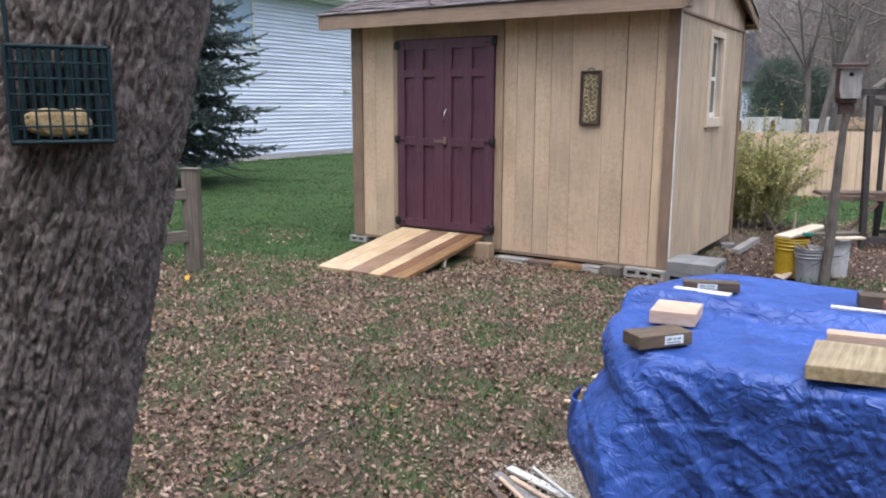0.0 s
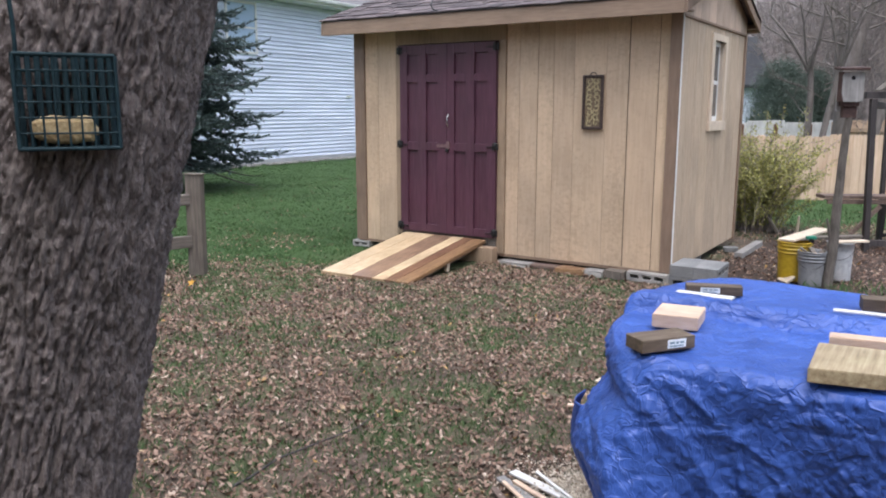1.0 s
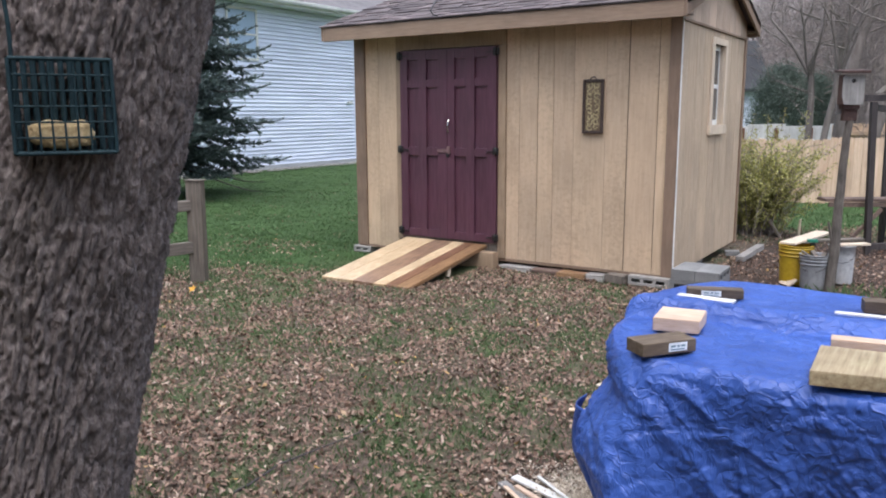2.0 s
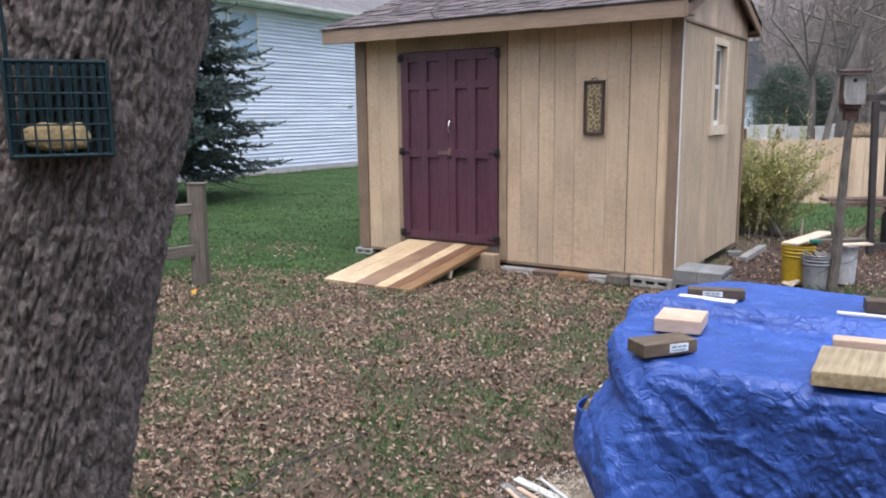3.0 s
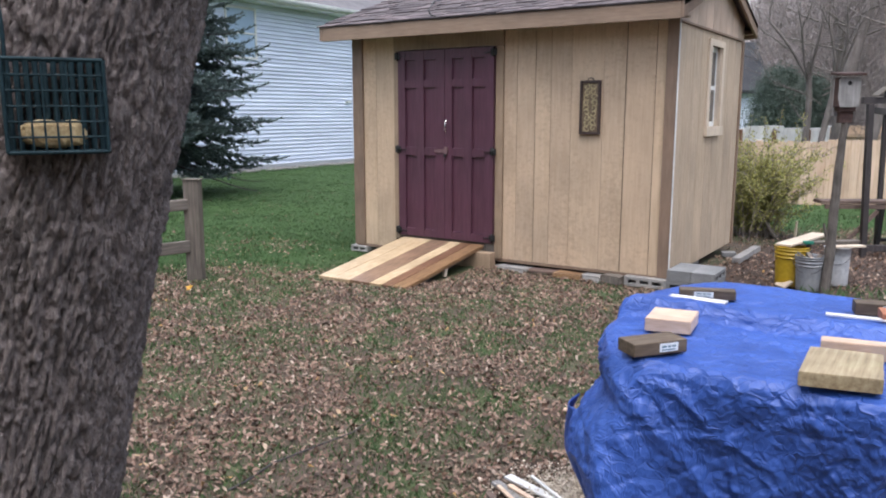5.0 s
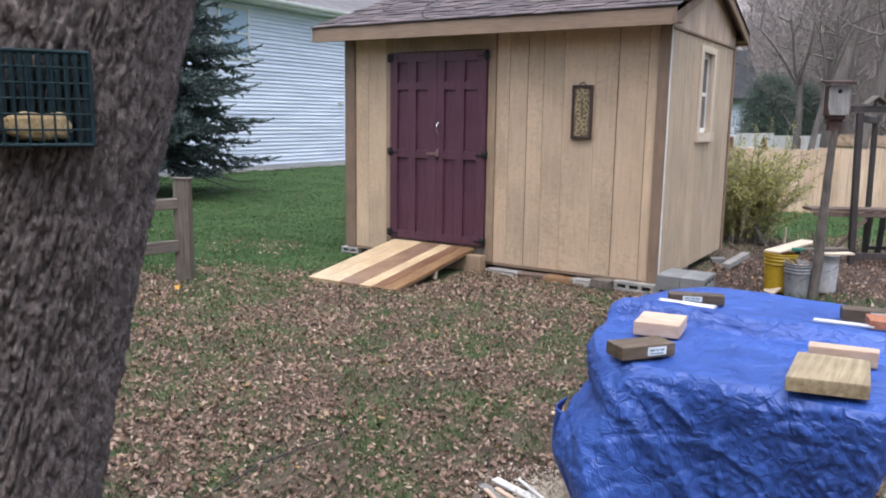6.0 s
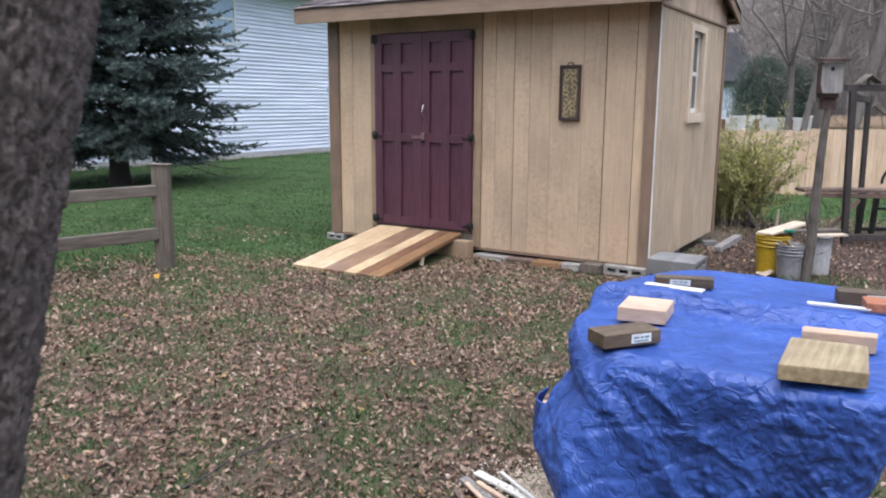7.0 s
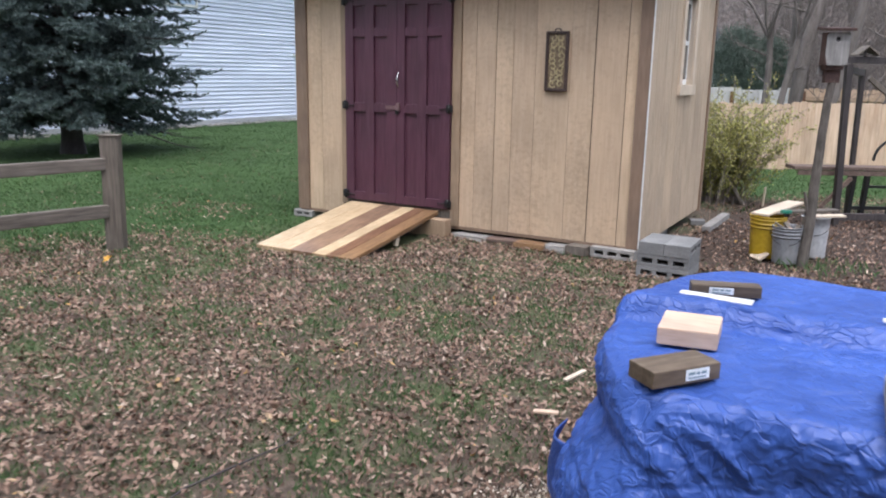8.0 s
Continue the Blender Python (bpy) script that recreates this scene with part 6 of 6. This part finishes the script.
def bare_tree(x, y, height, r, seed, lean=(0, 0), depth=4, forks=2):
    t = thing("bare_tree", x, y, 0, label="leafless grey-brown tree in the woods behind", category="tree", group="bare trees of the woods")
    rng = random.Random(seed)
    segs = []
    p, d = Vector((x, y, -0.1)), Vector((lean[0], lean[1], 1)).normalized()
    trunk_h = height * 0.42
    n = 5
    rr = r
    for k in range(n):
        q = p + d * trunk_h / n
        segs.append((tuple(p), tuple(q), rr * (1.25 if k == 0 else 1.0), rr * 0.94))
        rr *= 0.94
        p = q
        d = (d + Vector((rng.gauss(0, 0.05), rng.gauss(0, 0.05), 0.02))).normalized()
    part("trunk", tubes("trunk", segs, 10), FAR_BARK, t)
    segs = []
    for k in range(forks + 1):
        a = rng.uniform(0, 6.28)
        grow(segs, p - d * 0.1, d + Vector((math.cos(a), math.sin(a), 0)) * rng.uniform(0.15, 0.6), height * 0.28, rr * rng.uniform(0.5, 0.7), depth, rng, 0.7)
    for k in range(4):
        z = rng.uniform(0.55, 0.98) * trunk_h
        a = rng.uniform(0, 6.28)
        grow(segs, Vector((x + lean[0] * z, y + lean[1] * z, z)), Vector((math.cos(a), math.sin(a), 0.35)), height * 0.15, rr * 0.22, depth - 1, rng, 0.8)
    part("crown", tubes("crown", segs, 4), FAR_BARK, t, "bare spreading crown")


WOODS = ((-0.72, 20.4, 6.0, 0.09, 1, (-0.03, 0.0)), (-0.47, 20.5, 6.0, 0.085, 2, (0.02, 0.0)), (-0.27, 21.5, 11.0, 0.17, 24, (0.09, 0.0)), (0.55, 19.6, 9.0, 0.13, 23, (0.10, 0.02)), (1.6, 21.0, 9.0, 0.16, 4, (0.18, 0.0)),
         (-0.9, 26.5, 10.0, 0.15, 5, (0.05, 0)), (6.6, 27.0, 11.0, 0.18, 6, (0, 0)), (0.8, 27.0, 11.0, 0.2, 7, (-0.05, 0)), (3.0, 25.0, 11.0, 0.2, 8, (0.05, 0)),
         (-1.0, 35.0, 12.0, 0.2, 9, (0, 0)), (2.2, 36.0, 12.0, 0.22, 10, (0, 0)), (-3.3, 47.0, 12.0, 0.2, 11, (0, 0)), (5.5, 31.0, 11.0, 0.2, 12, (0, 0)),
         (-3.0, 42.0, 13.0, 0.22, 13, (0, 0)), (7.0, 40.0, 13.0, 0.25, 14, (0, 0)), (0.5, 46.0, 13.0, 0.22, 15, (0, 0)), (4.0, 45.0, 13.0, 0.22, 16, (0, 0)))
for wx, wy, wh, wr, ws, wl in WOODS:
    bare_tree(wx, wy, wh, wr, ws, wl, 4 if wy < 40 else 3)


def build_thicket():
    """The woods behind: countless thin stems, twigs and a few dry leaves."""
    rng = random.Random(44)
    segs, twigs = [], []
    for k in range(5200):
        a = radians(rng.uniform(66, 114))
        dist = rng.uniform(33, 78)
        if a > radians(96.5) and dist < 64:
            continue
        x, y = 2 + dist * math.cos(a), dist * math.sin(a)
        h = rng.uniform(3.0, 11.0)
        r = rng.uniform(0.012, 0.055) * (dist / 40)
        p = Vector((x, y, 0))
        d = Vector((rng.gauss(0, 0.10), rng.gauss(0, 0.10), 1)).normalized()
        for s in range(4):
            q = p + d * h / 4
            segs.append((tuple(p), tuple(q), r, r * 0.75))
            for j in range(11):
                o = p.lerp(q, rng.random())
                e = o + Vector((rng.gauss(0, 0.7), rng.gauss(0, 0.7), rng.uniform(0.1, 1.3)))
                twigs.append((tuple(o), tuple(e), max(0.008, r * 0.34)))
            p, r = q, r * 0.75
            d = (d + Vector((rng.gauss(0, 0.12), rng.gauss(0, 0.12), 0.03))).normalized()
    solo("thicket", tubes("thicket", segs, 3), TWIG, "tangled brown leafless woods behind the yards", "woods", kind="stuff")
    solo("thicket_twigs", ribbons("thicket_twigs", twigs), TWIG, "fine brown twigs of the leafless woods", "woods", kind="stuff")
    brush = []
    for k in range(46000):
        y = rng.uniform(21.0, 34.0)
        x = 2 + (y - 0.4) * rng.uniform(-0.20, 0.24)
        o = Vector((x, y, 0.8 + 8.2 * rng.random()))
        if x < 2 - 0.085 * y and o.z < 1.7 + 0.055 * y:
            continue
        brush.append((tuple(o), tuple(o + Vector((rng.gauss(0, 0.35), rng.gauss(0, 0.35), rng.gauss(0.35, 0.4)))), rng.uniform(0.004, 0.010)))
    solo("brush_twigs", ribbons("brush_twigs", brush), TWIG, "fine brown brush at the edge of the woods", "woods", kind="stuff")
    nr = np.random.default_rng(8)
    n = 38000
    a = np.radians(nr.uniform(64, 116, n))
    dist = nr.uniform(60, 82, n)
    c = np.stack([2 + dist * np.cos(a), dist * np.sin(a), nr.random(n) ** 1.3 * 10], 1)
    solo("dry_leaf_haze", leaf_cloud(c, 0.17, 0.055, 9, 0.3), TWIG, "dry brown leaves clinging in the woods", "foliage", kind="stuff")
    # an added rise closes the view under the trees; sky gaps are in its colour
    ang = np.radians(np.linspace(64, 134, 120))
    rows = []
    for rad, zz in ((80, -0.5), (84, 9.0), (92, 18.0), (110, 22.0), (150, 24.0)):
        rows.append(np.stack([2 + rad * np.cos(ang), rad * np.sin(ang), zz + 0.9 * np.sin(ang * 23 + rad) * (zz > 0) + 0.5 * np.sin(ang * 57)], 1))
    v = np.concatenate(rows)
    i, j = np.meshgrid(np.arange(4), np.arange(119), indexing="ij")
    q = (i * 120 + j).ravel()
    solo("backdrop", raw_mesh("backdrop", v, np.stack([q, q + 1, q + 121, q + 120], 1), True), WOODED_RISE, "added brown woods backdrop with bright sky gaps painted as pale streaks", "hillside", kind="structure")


build_thicket()


# ---- ground litter ----
def build_leaves():
    rng = np.random.default_rng(77)
    n = 450000
    x, y = rng.uniform(-9.5, 3.2, n), 0.9 + 13.6 * rng.random(n) ** 1.35
    # thinning out past the trunk and the table
    m = 70000
    x = np.concatenate([x, rng.uniform(-9.5, 6.5, m), rng.uniform(3.2, 6.5, m)])
    y = np.concatenate([y, rng.uniform(-3.3, 0.9, m), rng.uniform(0.9, 9.0, m)])
    n += 2 * m
    thin = np.exp(-np.clip(0.9 - y, 0, 9) / 1.3 - np.clip(x - 3.0, 0, 9) / 1.2)
    dens = thin * ((1 - lawn_share(x, y)) * 0.975 + 0.025) * (1 - 0.66 * green_patch(x, y))
    dens *= 0.80 + 0.35 * patchy(x, y, 1.6, 7)
    inside = (x > X0) & (x < X1) & (y > Y0 - 0.02) & (y < Y1)
    ramp_in = (x > -2.92) & (x < -1.84) & (y > 6.02) & (y < 7.5)
    keep = (rng.random(n) < dens * np.where(y > 7.6, np.where((x > 0) & (y < 11.5), 0.36, 0.45), 0.95)) & ~inside & ~ramp_in
    x, y = x[keep], y[keep]
    n = len(x)
    # a pointed outline with two lobes, bent along its rib and curled
    out = np.array([(-0.5, 0.0), (-0.12, 0.27), (0.20, 0.22), (0.5, 0.02), (0.16, -0.25), (-0.16, -0.24)])
    L = 0.017 + 0.032 * rng.random(n) ** 1.4
    curl = rng.uniform(0.4, 3.2, n) * rng.choice((-1, 1), n)
    bend = rng.uniform(-0.9, 0.9, n)
    lx, ly = out[None, :, 0] * L[:, None], out[None, :, 1] * L[:, None] * rng.uniform(0.5, 1.0, n)[:, None]
    lz = curl[:, None] * (ly ** 2) / L[:, None] * 2.2 + bend[:, None] * (lx ** 2) / L[:, None]
    tilt, roll, yaw = rng.normal(0, 0.52, n), rng.normal(0, 0.52, n), rng.uniform(0, 2 * np.pi, n)
    y1, z1 = ly * np.cos(roll)[:, None] - lz * np.sin(roll)[:, None], ly * np.sin(roll)[:, None] + lz * np.cos(roll)[:, None]
    x1, z2 = lx * np.cos(tilt)[:, None] - z1 * np.sin(tilt)[:, None], lx * np.sin(tilt)[:, None] + z1 * np.cos(tilt)[:, None]
    X = x[:, None] + x1 * np.cos(yaw)[:, None] - y1 * np.sin(yaw)[:, None]
    Y = y[:, None] + x1 * np.sin(yaw)[:, None] + y1 * np.cos(yaw)[:, None]
    Z = z2 - z2.min(1)[:, None] * 0.6 + (ground_height(x, y) + rng.uniform(0.002, 0.02, n))[:, None]
    v = np.stack([X, Y, Z], -1).reshape(-1, 3)
    tri = np.array([(0, 1, 5), (1, 4, 5), (1, 2, 4), (2, 3, 4)])
    f = (tri[None] + (np.arange(n) * 6)[:, None, None]).reshape(-1, 3)
    solo("fallen_leaves", raw_mesh("fallen_leaves", v, f), LEAF, "dry brown fallen oak leaves scattered over the yard", "leaves", kind="stuff")


build_leaves()


def build_grass():
    rng = np.random.default_rng(88)
    def field(name, n, x0, x1, y0, y1, lo, hi, width, share, label, material=GRASS):
        x, y = rng.uniform(x0, x1, n), rng.uniform(y0, y1, n)
        inside = (x > X0 - 0.02) & (x < X1 + 0.05) & (y > Y0 - 0.05) & (y < Y1 + 0.05)
        ramp_in = (x > -2.95) & (x < -1.80) & (y > 6.02) & (y < 7.5)
        keep = (rng.random(n) < share(x, y)) & ~inside & ~ramp_in
        x, y = x[keep], y[keep]
        m = len(x)
        h = rng.uniform(lo, hi, m)
        a = rng.uniform(0, 2 * np.pi, m)
        lean = rng.uniform(0.1, 0.8, m) * h
        la = rng.uniform(0, 2 * np.pi, m)
        z = ground_height(x, y) - 0.004
        wx, wy = np.cos(a) * width / 2, np.sin(a) * width / 2
        bx, by = np.cos(la) * lean, np.sin(la) * lean
        v = np.stack([np.stack([x - wx, y - wy, z], -1), np.stack([x + wx, y + wy, z], -1),
                      np.stack([x + bx * 0.35 + wx * 0.8, y + by * 0.35 + wy * 0.8, z + h * 0.6], -1), np.stack([x + bx, y + by, z + h], -1)], 1).reshape(-1, 3)
        k = np.arange(m)[:, None] * 4
        f = np.concatenate([k + np.array([[0, 1, 2]]), k + np.array([[0, 2, 3]])])
        solo(name, raw_mesh(name, v, f), material, label, "grass", kind="stuff")
    def tufts(x, y):
        return np.clip(0.19 + 0.81 * green_patch(x, y), 0, 1) * (1 - 0.6 * lawn_share(x, y)) * np.where((x > 0.0) & (y > 7.5), 0.12, 1.0)
    field("grass_tufts", 270000, -7.5, 3.0, 1.0, 8.0, 0.015, 0.045, 0.0048, tufts, "sparse green grass growing between fallen leaves")
    field("lawn_grass", 235000, -15.5, -3.0, 3.5, 22.0, 0.014, 0.034, 0.010, lambda x, y: lawn_share(x, y) * np.clip(1.25 - np.hypot(x - 2, y) / 26, 0.3, 1), "lush green mown lawn grass", LAWN)
    field("back_grass", 36000, -2.5, 6.0, 10.5, 17.5, 0.02, 0.05, 0.009, lambda x, y: lawn_share(x, y) * 0.9, "green lawn grass behind the shed", LAWN)
    field("weed_grass", 1300, 0.9, 2.2, 7.6, 8.6, 0.03, 0.10, 0.006, lambda x, y: np.exp(-((x - 1.5) ** 2 + (y - 8.0) ** 2) / 0.08), "taller grass round the bird house pole")


build_grass()


def build_ground_scraps():
    pts = [(-0.25, 2.50, 0.012), (-0.242, 2.60, 0.016), (-0.268, 2.80, 0.02), (-0.215, 3.08, 0.022), (-0.18, 3.26, 0.024), (-0.215, 3.50, 0.03)]
    segs = [(a, b, 0.0062 - 0.0008 * k, 0.0054 - 0.0008 * k) for k, (a, b) in enumerate(zip(pts, pts[1:]))]
    solo("fallen_branch", tubes("fallen_branch", segs, 8), DARK_WOOD, "thin dark fallen branch lying on the leaves", "branch")
    rng = random.Random(10)
    g = "lumber scraps beside the table"
    for p, q, w, h, m in (((0.69, 3.25, 0.025), (1.02, 3.14, 0.03), 0.042, 0.012, FAR_WHITE), ((0.74, 3.17, 0.03), (1.05, 3.02, 0.045), 0.022, 0.012, OFFCUT), ((0.66, 3.19, 0.015), (0.98, 3.02, 0.02), 0.045, 0.014, BIRD_GREY),
                          ((0.71, 3.13, 0.035), (1.00, 2.93, 0.04), 0.018, 0.010, OFFCUT), ((0.79, 3.28, 0.04), (1.06, 3.10, 0.05), 0.014, 0.009, FAR_WHITE), ((0.68, 3.10, 0.012), (0.92, 2.90, 0.016), 0.03, 0.010, BROWN_PLANK),
                          ((0.57, 4.10, 0.025), (0.68, 4.13, 0.03), 0.03, 0.012, OFFCUT), ((0.56, 4.52, 0.025), (0.61, 4.68, 0.035), 0.025, 0.012, NEW_PINE)):
        plain_board(p, q, w, h, m, "pale lumber scrap lying on the ground", "scrap", "wood_scrap", g)
    bm = bmesh.new()
    bmesh.ops.create_icosphere(bm, subdivisions=4, radius=1.0)
    for v in bm.verts:
        k = 1 + 0.3 * noise.noise(v.co * 2.3)
        v.co = Vector((1.02 + v.co.x * 0.20 * k, 3.30 + v.co.y * 0.13 * k, -0.02 + max(0, v.co.z) * 0.032 * k + 0.012 * noise.noise(v.co * 9)))
    nr = np.random.default_rng(12)
    c = np.stack([1.02 + nr.normal(0, 0.15, 2600), 3.28 + nr.normal(0, 0.12, 2600), nr.uniform(0.012, 0.03, 2600)], 1)
    c[:, 2] += 0.026 * np.exp(-((c[:, 0] - 1.02) / 0.15) ** 2 - ((c[:, 1] - 3.30) / 0.1) ** 2)
    solo("wood_shavings", leaf_cloud(c, 0.016, 0.005, 4, 0.004), SAWDUST, "pale wood shavings scattered on the ground", "shavings", kind="stuff")
    solo("sawdust_heap", bm, SAWDUST, "small heap of pale sawdust on the ground", "sawdust", kind="stuff")


build_ground_scraps()


def build_yellow_leaf():
    """A bright curled maple leaf caught in the grass."""
    pts = [(0.045 * (1.0 if k % 2 else 0.55) * math.cos(2 * math.pi * k / 10), 0.045 * (1.0 if k % 2 else 0.55) * math.sin(2 * math.pi * k / 10)) for k in range(10)]
    bm = bmesh.new()
    mid = bm.verts.new((-3.46, 4.94, 0.025))
    ring = [bm.verts.new((-3.46 + x, 4.94 + 0.6 * y, 0.025 + 0.012 + 0.6 * y + 6 * x * x)) for x, y in pts]
    for a, c in zip(ring, ring[1:] + ring[:1]):
        bm.faces.new((mid, a, c))
    leaf = solo("yellow_leaf", bm, YELLOW_LEAF, "bright orange-yellow curled leaf lying in the grass", "leaf")
    leaf.modifiers.new("thickness", "SOLIDIFY").thickness = 0.002


build_yellow_leaf()
